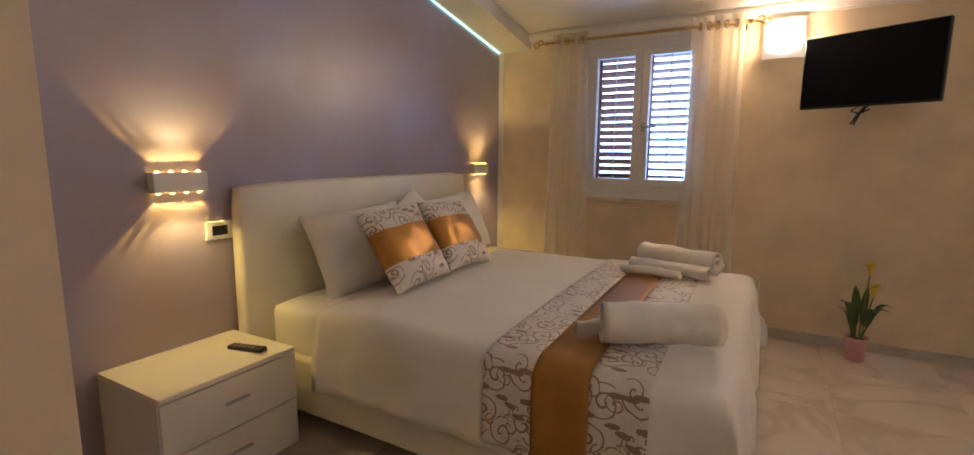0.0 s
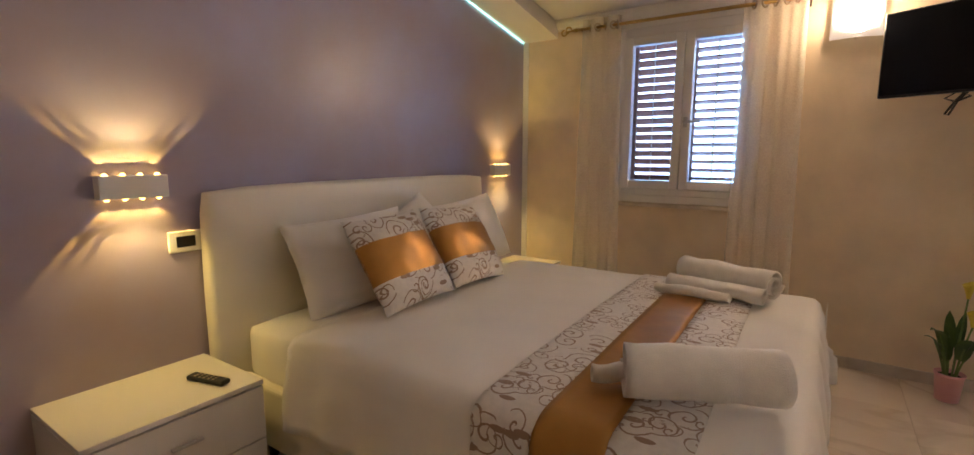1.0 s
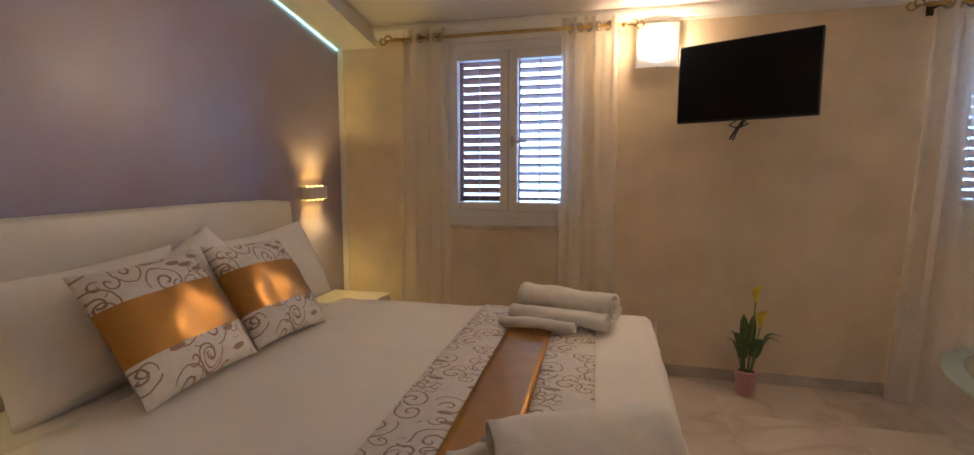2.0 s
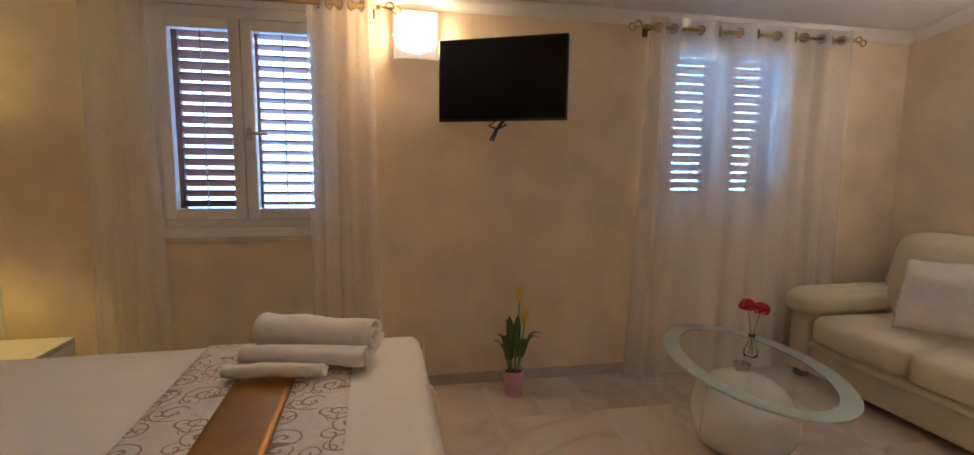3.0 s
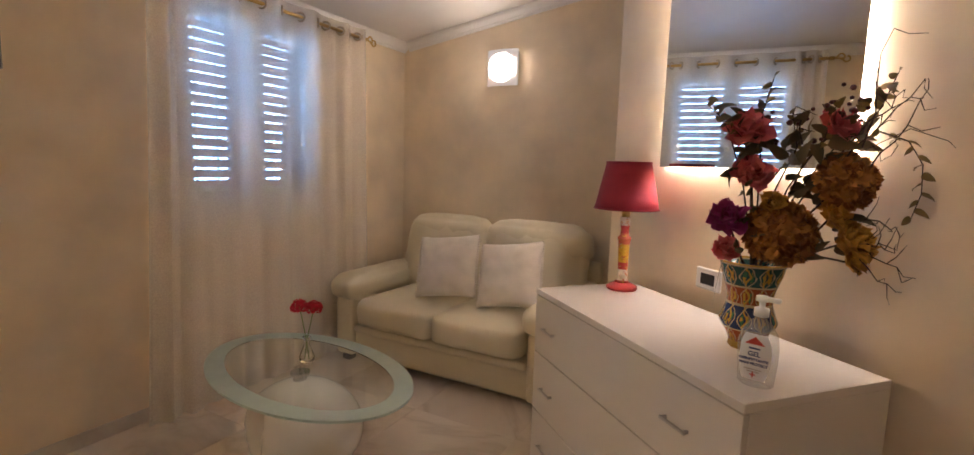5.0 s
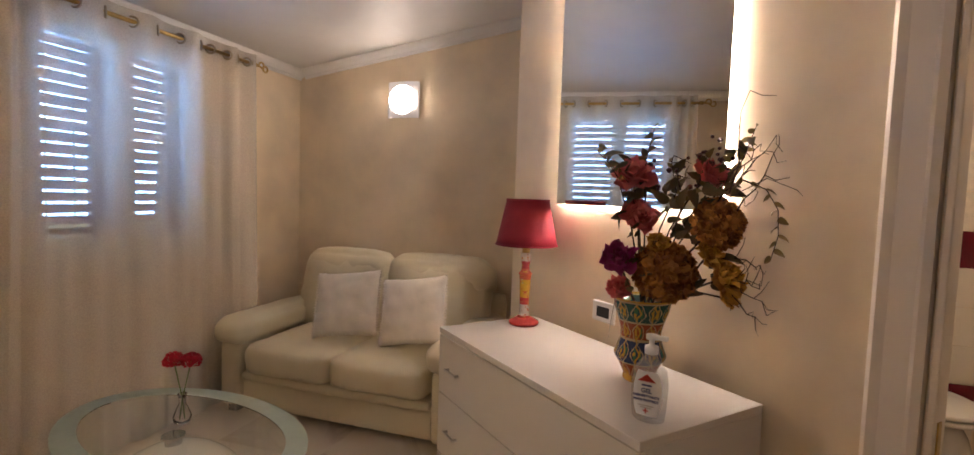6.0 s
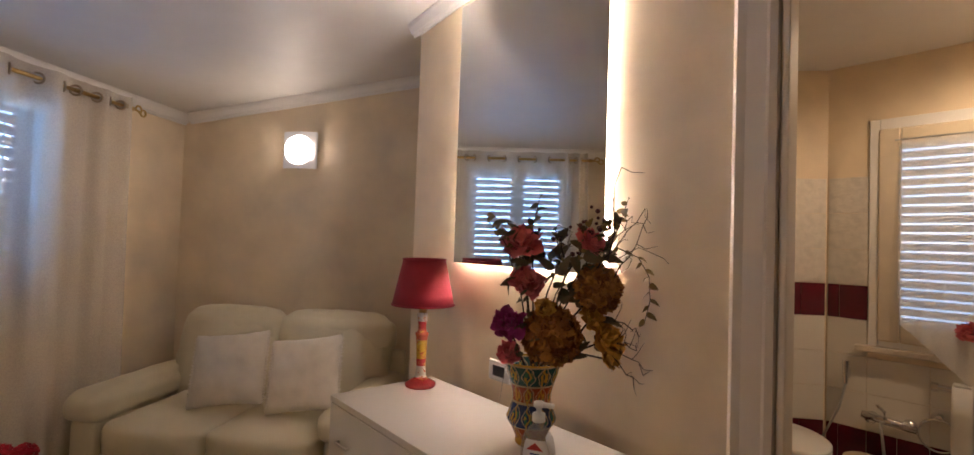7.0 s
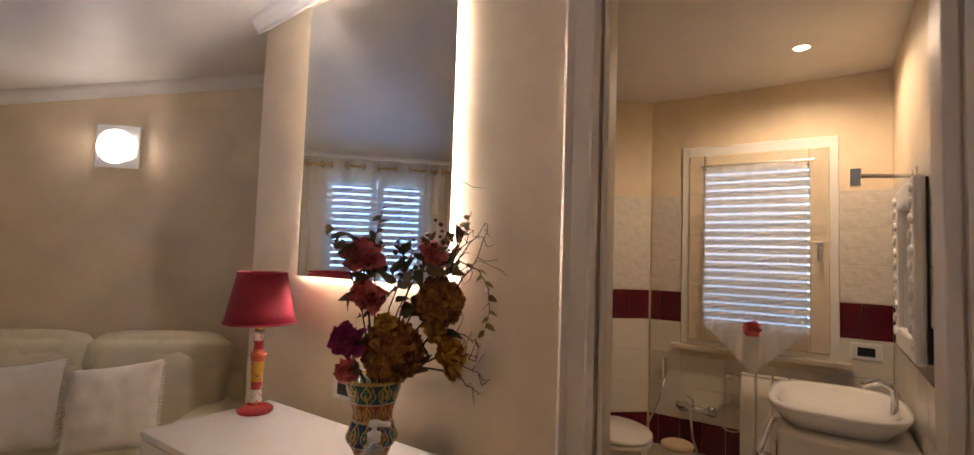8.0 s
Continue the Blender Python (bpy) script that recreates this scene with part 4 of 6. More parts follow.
# ---- bed ----
bed = thing("bed", pose(0, 0, 0), "ivory leatherette double bed with a tall padded headboard", "bed")
HB = soft_box(1.92, 0.10, 1.10, 0.035, 10, 0.012)
part("headboard", HB, BED_LEATHER, bed, "tall padded ivory headboard", True, pose(WEST + 0.055, 2.34, 0.055, 0, 0, 90))
part("side_rail", box(-2.01, 0.0, 1.44, 1.50, 0.1, 0.37, 0.02, 3), BED_LEATHER, bed)
part("side_rail", box(-2.01, 0.0, 3.15, 3.21, 0.1, 0.37, 0.02, 3), BED_LEATHER, bed)
part("foot_rail", box(-0.06, 0.0, 1.505, 3.145, 0.1, 0.37, 0.02, 3), BED_LEATHER, bed)
part("slat_base", box(-2.0, -0.065, 1.505, 3.145, 0.28, 0.33), BLACK, bed)
for x in (-1.9, -0.12):
    for y in (1.52, 3.13):
        part("leg", lathe([(0.02, 0), (0.03, 0.1)], 12), BLACK, bed, m=pose(x, y, 0))
mat_ob = thing("mattress", pose(-1.01, 2.325, 0.331), "white mattress in a fitted sheet on the bed base", "mattress")
part("body", soft_box(1.98, 1.70, 0.265, 0.06, 10, 0.006), LINEN, mat_ob, smooth=True)

BX0, BX1, BY0, BY1, BZ = -1.62, 0.035, 1.435, 3.215, 0.607


def bed_cloth(x0, x1, foot, side0, side1, lift, r=0.05, nu=60, nv=70, wr=0.006, uvs=False, wave=0.018, skew=0.0):
    """Cloth laid over the mattress that hangs over its sides and, if foot is given, over its end."""
    La = x1 - x0 + foot
    Lb = (BY1 - BY0) + side0 + side1

    def f(u, v):
        a, b = x0 + La * u + skew * (1 - v), BY0 - side0 + Lb * v
        ea = bend(a - (BX1 - r), r) if foot else (a - BX1 + r, 0)
        near = b < (BY0 + BY1) / 2
        eb = bend((BY0 + r) - b if near else b - (BY1 - r), r)
        x = BX1 - r + ea[0]
        y = (BY0 + r) - eb[0] if near else BY1 - r + eb[0]
        drop = max(ea[1], eb[1])
        if ea[1] > 0.05 and eb[1] > 0.05:
            k = min(ea[1], eb[1])
            x += 0.25 * k * 0.5
            y += (-1 if near else 1) * 0.25 * k * 0.5
        if drop > 0.02:
            y += (-1 if near else 1) * (0.018 * min(1, drop / 0.12) * noise.noise(Vector((a * 6 + drop * 4, drop * 5, 9))) + 0.008 * min(1, drop / 0.08) * noise.noise(Vector((a * 5, drop * 26 + a * 4, 4))))
        sway = wave * min(1, drop / 0.25)
        if drop > 0.03:
            along = b if ea[1] > eb[1] else a
            s = sway * (math.sin(along * 17 + 2 * math.sin(along * 5)) + 0.6 * math.sin(along * 31 + 1))
            if ea[1] > eb[1]:
                x += s + sway
            else:
                y += (-1 if near else 1) * (s * 0.6 + sway * 0.6)
        top = 1 if drop < 0.02 else 0.3
        z = BZ + lift - drop + wr * top * (noise.noise(Vector((a * 2.3, b * 2.3, 5))) + 0.5 * noise.noise(Vector((a * 7, b * 5, 2))))
        z += 0.012 * (1 - min(1, drop / 0.1)) * (1 - ((y - 2.325) / 0.9) ** 2)
        y += (-1 if near else 1) * lift * min(1, eb[1] / 0.03)
        return (x, y, max(z, 0.012))

    return sheet_grid(nu, nv, f, 0.004, (lambda u, v: (La * u, Lb * v)) if uvs else None)


bc = thing("bed_sheet", pose(0, 0, 0), "white cotton top sheet hanging over the bed's sides and foot", "bed sheet")
part("cloth", bed_cloth(BX0, BX1, 0.42, 0.33, 0.33, 0.008, wr=0.008), LINEN, bc, smooth=True)
runner = thing("bed_runner", pose(0, 0, 0), "scroll-patterned brocade bed runner with a bronze satin stripe", "bed runner")
for x0, x1, m, lift, nm, lb in ((-0.815, -0.62, SCROLL, 0.017, "brocade_band", ""), (-0.621, -0.43, SATIN, 0.020, "satin_band", "shiny bronze satin stripe"), (-0.431, -0.245, SCROLL, 0.017, "brocade_band", "")):
    part(nm, bed_cloth(x0, x1, 0, 0.31, 0.31, lift, nu=8, nv=80, wr=0.004, uvs=True, wave=0.018, skew=0.06), m, runner, lb, True)


def upright(x, y, z, lean, turn, roll):
    """A cushion standing on its edge, leaning back by lean degrees against the head of the bed."""
    return pose(x, y, z) @ pose(0, 0, 0, 0, 0, turn) @ pose(0, 0, 0, 0, -lean, 0) @ pose(0, 0, 0, 0, 90, 0) @ pose(0, 0, 0, 0, 0, 90 + roll)


def bed_pillow(x, y, z, lean, turn, roll, seed, label):
    root = thing("pillow", upright(x, y, z, lean, turn, roll), label, "pillow", "bed pillows")
    part("case", pillow_mesh(0.70, 0.45, 0.17, seed=seed, wrinkle=0.02), LINEN, root, smooth=True)


def bed_cushion(x, y, z, lean, turn, roll, seed):
    root = thing("cushion", upright(x, y, z, lean, turn, roll), "square scroll-patterned cushion with a bronze satin band", "cushion", "decorative bed cushions")
    me = pillow_mesh(0.455, 0.455, 0.14, 30, seed)
    ob = part("cover", me, [SCROLL, SATIN], root, smooth=True)
    for p in ob.data.polygons:
        if abs(p.center.y) < 0.088:
            p.material_index = 1
    return root


bed_pillow(-1.83, 1.98, 0.80, 24, -4, 3, 1.0, "white pillow leaning on the headboard")
bed_pillow(-1.84, 2.90, 0.81, 24, 0, 4, 2.0, "white pillow leaning behind the patterned cushions")
bed_pillow(-1.76, 2.30, 0.80, 30, 4, 20, 3.0, "white pillow tilted behind the patterned cushions")
bed_cushion(-1.555, 1.98, 0.835, 34, -1.7, 2.5, 4.0)
bed_cushion(-1.568, 2.468, 0.832, 34, 2.2, -3.7, 5.0)


# ---- towels ----
def towel_roll(length, radius, m, label, squash=0.85):
    root = thing("towel", m, label, "towel", "folded towels on the bed")

    def f(u, v):
        a = v * 2.55 * 2 * math.pi
        r = radius * (0.28 + 0.72 * v)
        x = (u - 0.5) * length * (0.94 + 0.06 * v) + 0.014 * noise.noise(Vector((v * 3, u * 2, radius * 50)))
        return (x, r * math.cos(a + 2.6), radius * squash + r * squash * math.sin(a + 2.6) + 0.009 * noise.noise(Vector((u * 5, a * 0.8, radius * 40))) + 0.003 * noise.noise(Vector((u * 30, a * 3, 1))))

    part("terry", sheet_grid(14, 90, f, 0.009), TOWEL, root, smooth=True)
    return root


towel_roll(0.40, 0.098, pose(-0.235, 1.74, 0.642, 0, 0, 26), "thick white rolled bath towel lying across the runner")
towel_roll(0.20, 0.036, pose(-0.43, 1.735, 0.645, 0, 0, 34), "small white rolled hand towel behind a bath towel")
towel_roll(0.47, 0.086, pose(-0.36, 3.01, 0.642, 0, 0, -22), "thick white rolled bath towel at the far side of the bed")
towel_roll(0.44, 0.052, pose(-0.40, 2.868, 0.642, 0, 0, -12), "flattened white folded hand towel beside a rolled one", 0.75)
towel_roll(0.33, 0.034, pose(-0.47, 2.765, 0.645, 0, 0, -8), "slim white folded face towel beside the others", 0.75)


# ---- calla lily in its pot ----
def blade(points, width, n=8, fold=0.25):
    """A pointed leaf along points with a folded midrib."""
    bm = bmesh.new()
    pts = [Vector(p) for p in points]
    side = (pts[-1] - pts[0]).cross(Vector((0.3, 0.2, 1))).normalized()
    rows = []
    for i, p in enumerate(pts):
        k = i / (len(pts) - 1)
        w = width * math.sin(math.pi * min(1, 0.12 + 0.88 * k) ** 0.8) ** 0.8 if k < 1 else 0.001
        d = Vector((0, 0, 1)) * fold * w
        rows.append([bm.verts.new(p - side * w + d), bm.verts.new(p), bm.verts.new(p + side * w + d)])
    for a, b in zip(rows, rows[1:]):
        for k in range(2):
            bm.faces.new((a[k], a[k + 1], b[k + 1], b[k]))
    return bm


plant = thing("potted_plant", pose(0.632, 3.83, 0), "yellow calla lily in a pink pot on the floor", "plant")
part("pot", lathe([(0.045, 0), (0.05, 0.004), (0.062, 0.14), (0.066, 0.142), (0.066, 0.155), (0.06, 0.155), (0.057, 0.13)], 28), PINK, plant, "glossy pink flower pot", True)
part("soil", lathe([(0.001, 0.132), (0.056, 0.135)], 20), SOIL, plant)
rnd = random.Random(5)
for k in range(10):
    a, ln = rnd.uniform(0, 6.28), rnd.uniform(0.24, 0.43)
    sp = rnd.uniform(0.03, 0.16)
    bx, by = 0.025 * math.cos(a), 0.025 * math.sin(a)
    pts = []
    for i in range(9):
        t = i / 8
        pts.append((bx + math.cos(a) * sp * t ** 1.5, by + math.sin(a) * sp * 0.7 * t ** 1.5, 0.13 + ln * t - 0.35 * sp / 0.1 * max(0, t - 0.6) ** 1.5))
    part("stalk", tube(pts[:6], 0.005, 6, 0.004), STEM, plant, smooth=True)
    part("leaf", blade(pts[3:], 0.036), LEAF, plant, smooth=True)
for x, y, h in ((0.03, 0.0, 0.565), (0.06, -0.01, 0.42)):
    part("flower_stalk", tube([(x * 0.3, y, 0.13), (x * 0.6, y, 0.3), (x, y, h)], 0.0045, 7), STEM, plant, smooth=True)

    def spathe(u, v, x=x, y=y, h=h):
        a = u * 2 * math.pi
        r = 0.008 + 0.022 * v ** 1.5
        return (x + r * math.cos(a), y + r * math.sin(a), h + 0.07 * v + 0.025 * v * v * math.cos(a * 0.5) ** 2)

    part("flower", sheet_grid(16, 6, spathe, 0.001), YELLOW, plant, "yellow funnel flower", True)

# ---- coffee table ----
table = thing("coffee_table", pose(1.611, 3.085, 0, 0, 0, 0), "oval glass coffee table on a glossy white egg-shaped base", "coffee table")
bm = bmesh.new()
bmesh.ops.create_uvsphere(bm, u_segments=56, v_segments=36, radius=1)
for v in bm.verts:
    p = v.co.copy()
    z = 0.205 + 0.205 * p.z
    k = 1 + 0.12 * (0.2 - p.z)
    x, y = p.x * 0.235 * k, p.y * 0.265 * k
    if p.z < -0.86:
        z = 0.205 - 0.205 * 0.88
    # the round hollow pierced into the side
    hx = Vector((p.x + 0.80, p.y - 0.45, (p.z + 0.05) * 0.8))
    dd = hx.length
    dent = max(0.0, 1 - (dd / 0.66) ** 2) ** 1.3
    x += 0.13 * dent
    y -= 0.075 * dent
    v.co = Vector((x * 1.04 - 0.03, y * 1.04 - 0.02 * p.z, z - 0.0246))
part("base", bm, LACQUER, table, "glossy white hollowed egg base", True)
for px, py in ((-0.03, 0.0),):
    part("pad", lathe([(0.03, 0.375), (0.03, 0.408), (0.042, 0.41), (0.042, 0.4195)], 24), CHROME, table, m=pose(px, py, 0))


def ellipse_ring(a0, b0, a1, b1, z0, z1, n=72):
    bm = bmesh.new()
    lp = []
    for aa, bb, zz in ((a0, b0, z0), (a1, b1, z0), (a1, b1, z1), (a0, b0, z1)):
        lp.append([bm.verts.new((bb * math.cos(2 * math.pi * k / n), aa * math.sin(2 * math.pi * k / n), zz)) for k in range(n)])
    for q in range(4):
        for k in range(n):
            bm.faces.new((lp[q][k], lp[q][(k + 1) % n], lp[(q + 1) % 4][(k + 1) % n], lp[(q + 1) % 4][k]))
    return finish(bm)


TT = pose(0, 0, 0, 0, 0, -10)
part("glass_rim", ellipse_ring(0.498, 0.268, 0.58, 0.35, 0.420, 0.430), FROST, table, "pale green frosted glass rim", m=TT)
bm = bmesh.new()
el = [bm.verts.new((0.2678 * math.cos(2 * math.pi * k / 64), 0.4978 * math.sin(2 * math.pi * k / 64), 0.42)) for k in range(64)]
bm.faces.new(el)
r = bmesh.ops.extrude_face_region(bm, geom=list(bm.faces))
for v in r["geom"]:
    if isinstance(v, bmesh.types.BMVert):
        v.co.z += 0.01
tp = part("glass_top", finish(bm), TABLEGLASS, table, "clear glass centre", m=TT)
tp.visible_shadow = False


def ruffled_bloom(radius, petals, layers, seed, height=0.7):
    """A full flower head of many crinkled petals."""
    bm = bmesh.new()
    rd = random.Random(seed)
    for q in range(layers):
        t = q / max(1, layers - 1)
        tilt = 0.15 + 1.25 * t
        cnt = max(4, int(petals * (0.5 + 0.5 * (1 - t))))
        for k in range(cnt):
            a = 2 * math.pi * (k + rd.random() * 0.6) / cnt + q
            ln = radius * (1.0 - 0.35 * t) * rd.uniform(0.85, 1.1)
            w = radius * rd.uniform(0.32, 0.45)
            d = Vector((math.cos(a) * math.cos(tilt), math.sin(a) * math.cos(tilt), math.sin(tilt) * height))
            sd = Vector((-math.sin(a), math.cos(a), 0))
            rows = []
            for i in range(4):
                s = i / 3
                ww = w * (0.25, 0.85, 1.0, 0.65)[i]
                lift = Vector((0, 0, radius * (0.18 * s * s)))
                rows.append([bm.verts.new(d * ln * s + sd * ww * o + lift + Vector((rd.uniform(-1, 1), rd.uniform(-1, 1), rd.uniform(-1, 1))) * radius * 0.05 * (1 + i) + Vector((0, 0, -abs(o) * radius * -0.12))) for o in (-1, 0, 1)])
            for x, y in zip(rows, rows[1:]):
                for o in range(2):
                    bm.faces.new((x[o], x[o + 1], y[o + 1], y[o]))
    return bm


def hydrangea_head(radius, count, seed):
    """A ball of many small curled florets packed over its outer side."""
    bm = bmesh.new()
    rd = random.Random(seed)
    for k in range(count):
        zc = 1 - 1.35 * (k + 0.5) / count
        a = k * 2.39996
        rr = math.sqrt(max(0.0, 1 - zc * zc))
        nrm = Vector((rr * math.cos(a), rr * math.sin(a), zc))
        side = nrm.cross(Vector((0.2, 0.1, 1))).normalized()
        turn = Matrix.Rotation(rd.uniform(0, 6.28), 3, nrm)
        side = turn @ side
        up = nrm.cross(side)
        centre = nrm * radius * rd.uniform(0.78, 0.98)
        w, ln = radius * rd.uniform(0.12, 0.2), radius * rd.uniform(0.24, 0.38)
        rows = []
        for i in range(4):
            t = i / 3
            ww = w * (0.45, 1.0, 0.95, 0.4)[i]
            out = radius * (0.02 + 0.2 * t * t)
            rows.append([bm.verts.new(centre + up * ln * (t - 0.5) + side * ww * o + nrm * (out + abs(o) * radius * 0.07 + rd.uniform(-0.025, 0.025) * radius)) for o in (-1, 0, 1)])
        for x, y in zip(rows, rows[1:]):
            for o in range(2):
                bm.faces.new((x[o], x[o + 1], y[o + 1], y[o]))
    return bm


bud = thing("carnation_vase", pose(1.66, 3.13, 0.4305), "small clear glass bud vase with two red carnations", "vase")
part("glass", lathe([(0.026, 0), (0.032, 0.01), (0.034, 0.03), (0.024, 0.055), (0.012, 0.085), (0.014, 0.115), (0.018, 0.12), (0.0155, 0.118), (0.010, 0.085), (0.021, 0.055), (0.030, 0.03), (0.026, 0.008)], 24), CLEAR, bud, smooth=True)
for x, y, h, s in ((0.024, -0.022, 0.252, 1), (-0.022, 0.018, 0.262, 2)):
    part("stem", tube([(x * -0.3, y * -0.3, 0.012), (0, 0, 0.1), (x, y, h)], 0.0022, 6), STEM, bud, smooth=True)
    part("bloom", hydrangea_head(0.033, 130, s), REDFLOWER, bud, "ruffled red carnation", True, pose(x, y, h - 0.005))

# ---- sofa ----
sofa = thing("sofa", pose(2.97, 3.05, 0, 0, 0, -90) @ Matrix.Diagonal((1.05, 1.05, 0.985, 1)), "cream leather two-seat sofa with plump arms", "sofa")
# local x runs along the sofa to the south, local y to its back
part("base", soft_box(1.50, 0.78, 0.24, 0.03, 8), LEATHER, sofa, smooth=True, m=pose(0, 0.0, 0.045))
part("front_roll", soft_box(1.18, 0.06, 0.06, 0.028, 8), LEATHER, sofa, smooth=True, m=pose(0, -0.40, 0.225))
for x in (-0.295, 0.295):
    part("seat_cushion", soft_box(0.555, 0.66, 0.185, 0.045, 10, 0.018, x, 0.008), LEATHER, sofa, smooth=True, m=pose(x * 0.945, -0.12, 0.278))
    part("back_cushion", soft_box(0.63, 0.24, 0.58, 0.09, 10, 0.03, x + 3, 0.014), LEATHER, sofa, smooth=True, m=pose(x * 1.07 + (0.03 if x > 0 else 0), 0.20, 0.39, -12))
    part("headrest", soft_box(0.64 if x < 0 else 0.70, 0.22, 0.255, 0.10, 10, 0.02, x + 5, 0.012), LEATHER, sofa, smooth=True, m=pose(x * 1.07 + (0.03 if x > 0 else 0), 0.27, 0.72, -8))
for x in (-0.668, 0.668):
    part("arm_panel", soft_box(0.16, 0.80, 0.42, 0.035, 8), LEATHER, sofa, smooth=True, m=pose(x, -0.02, 0.045))
    part("arm_pad", soft_box(0.225, 0.86, 0.17, 0.075, 10, 0.012, x, 0.008), LEATHER, sofa, smooth=True, m=pose(x, -0.03, 0.435))
part("back_frame", soft_box(1.52, 0.10, 0.70, 0.04, 8), LEATHER, sofa, smooth=True, m=pose(0, 0.38, 0.045))
for x in (-0.68, 0.68):
    for y in (-0.36, 0.36):
        part("foot", box(x - 0.03, x + 0.03, y - 0.03, y + 0.03, 0, 0.0445, 0.004), BLACK, sofa)


def sofa_cushion(y, turn, roll, seed):
    root = thing("cushion", pose(2.805, y, 0.69) @ pose(0, 0, 0, 0, 0, turn) @ pose(0, 0, 0, 0, 22, 0) @ pose(0, 0, 0, 0, 90, 0) @ pose(0, 0, 0, 0, 0, 90 + roll), "white satin cushion with fringed edges on the sofa", "cushion", "white sofa cushions")
    part("cover", pillow_mesh(0.425, 0.41, 0.13, 24, seed, 0.014), CUSHIONWHITE, root, smooth=True)
    for d in (-1, 1):
        edge = sheet_grid(60, 1, lambda u, v: (d * (0.2 + 0.016 * v + 0.005 * math.sin(u * 97 + seed) * v), (u - 0.5) * 0.39, 0.004 * math.sin(u * 150) * v), 0.0015)
        part("fringe", edge, CUSHIONWHITE, root)


CUSHIONWHITE = mat("ivory_satin", (0.82, 0.74, 0.62), 0.38, vary=0.03, scale=12, bump=0.3, bump_scale=40, sheen=0.3)
sofa_cushion(3.12, 4, -7, 1.3)
sofa_cushion(2.67, -4, -9, 2.6)

# ---- dresser and what stands on it ----
dresser = thing("dresser", OBL @ pose(0, 0, 0), "glossy white lacquered dresser with three wide drawers", "dresser")
S0, S1, O0, O1, DZ = -1.03, 0.085, 0.04, 0.53, 0.82
part("top", box(S0, S1, O0, O1, DZ - 0.024, DZ, 0.002), LACQUER, dresser)
part("side_panel", box(S0, S0 + 0.02, O0, O1 - 0.02, 0.02, DZ - 0.0245, 0.0015), LACQUER, dresser)
part("side_panel", box(S1 - 0.02, S1, O0, O1 - 0.02, 0.02, DZ - 0.0245, 0.0015), LACQUER, dresser)
part("carcass", box(S0 + 0.0205, S1 - 0.0205, O0 + 0.005, O1 - 0.025, 0.02, DZ - 0.03), LACQUER, dresser)
part("plinth", box(S0 + 0.03, S1 - 0.03, O0 + 0.02, O1 - 0.05, 0, 0.0195), TRIM, dresser)
for z0, z1 in ((0.545, 0.791), (0.283, 0.540), (0.024, 0.278)):
    dr = part("drawer_front", box(S0 + 0.002, S1 - 0.002, O1 - 0.0195, O1 - 0.001, z0, z1, 0.0015), LACQUER, dresser)
    for s in (S1 - 0.14, S0 + 0.21):
        h = box(s - 0.05, s + 0.05, O1 + 0.012, O1 + 0.02, z0 + 0.115, z0 + 0.125, 0.003)
        for e in (-0.042, 0.042):
            add_box(h, s + e - 0.004, s + e + 0.004, O1 - 0.0005, O1 + 0.0125, z0 + 0.116, z0 + 0.124)
        part("handle", h, STEEL, dr, "satin metal bar handle")

tl = thing("table_lamp", OBL @ pose(-0.012, 0.165, DZ), "painted ceramic table lamp with a crimson fabric shade", "table lamp")
part("foot", lathe([(0.064, 0), (0.067, 0.006), (0.066, 0.016), (0.05, 0.024), (0.032, 0.032)], 32), CYLINDERRED, tl, "red glazed foot", True)
part("stem", lathe([(0.032, 0.032), (0.024, 0.044), (0.02, 0.056), (0.023, 0.06), (0.02, 0.07), (0.02, 0.08), (0.025, 0.2), (0.027, 0.218), (0.03, 0.222), (0.029, 0.23), (0.02, 0.238), (0.018, 0.25), (0.018, 0.272), (0.021, 0.28), (0.024, 0.306), (0.02, 0.318)], 32), LAMPGLAZE, tl, "hand-painted majolica stem", True)
part("socket", lathe([(0.018, 0.318), (0.018, 0.36)], 16), BRASS, tl, smooth=True)


def shade_f(u, v):
    a = u * 2 * math.pi
    r = 0.136 - 0.043 * v
    return (r * math.cos(a), r * math.sin(a), 0.352 + 0.2 * v)


part("shade", sheet_grid(48, 4, shade_f, 0.002), SHADE, tl, "crimson tapered shade", True)
for r0, z0 in ((0.1365, 0.354), (0.0935, 0.551)):
    part("shade_trim", tube([(r0 * math.cos(2 * math.pi * k / 40), r0 * math.sin(2 * math.pi * k / 40), z0) for k in range(41)], 0.0035, 6), SHADE, tl, smooth=True)

# gel bottle
gb = thing("gel_bottle", OBL @ pose(-0.954, 0.42, DZ, 0, 0, 28) @ Matrix.Scale(1.13, 4), "clear hand gel pump bottle with a white label", "bottle")
bm = lathe([(0.028, 0), (0.036, 0.006), (0.040, 0.05), (0.041, 0.09), (0.036, 0.12), (0.022, 0.14), (0.013, 0.148), (0.013, 0.155)], 32)
for v in bm.verts:
    v.co.y *= 0.62
part("body", bm, GEL, gb, "clear plastic body", True)
bm = lathe([(0.015, 0.155), (0.015, 0.172), (0.006, 0.174), (0.006, 0.186), (0.013, 0.188), (0.013, 0.198), (0.006, 0.2)], 20)
add_box(bm, -0.035, 0.0, -0.007, 0.007, 0.188, 0.198, 0.003)
part("pump", bm, LABELWHITE, gb, "white pump head", True)


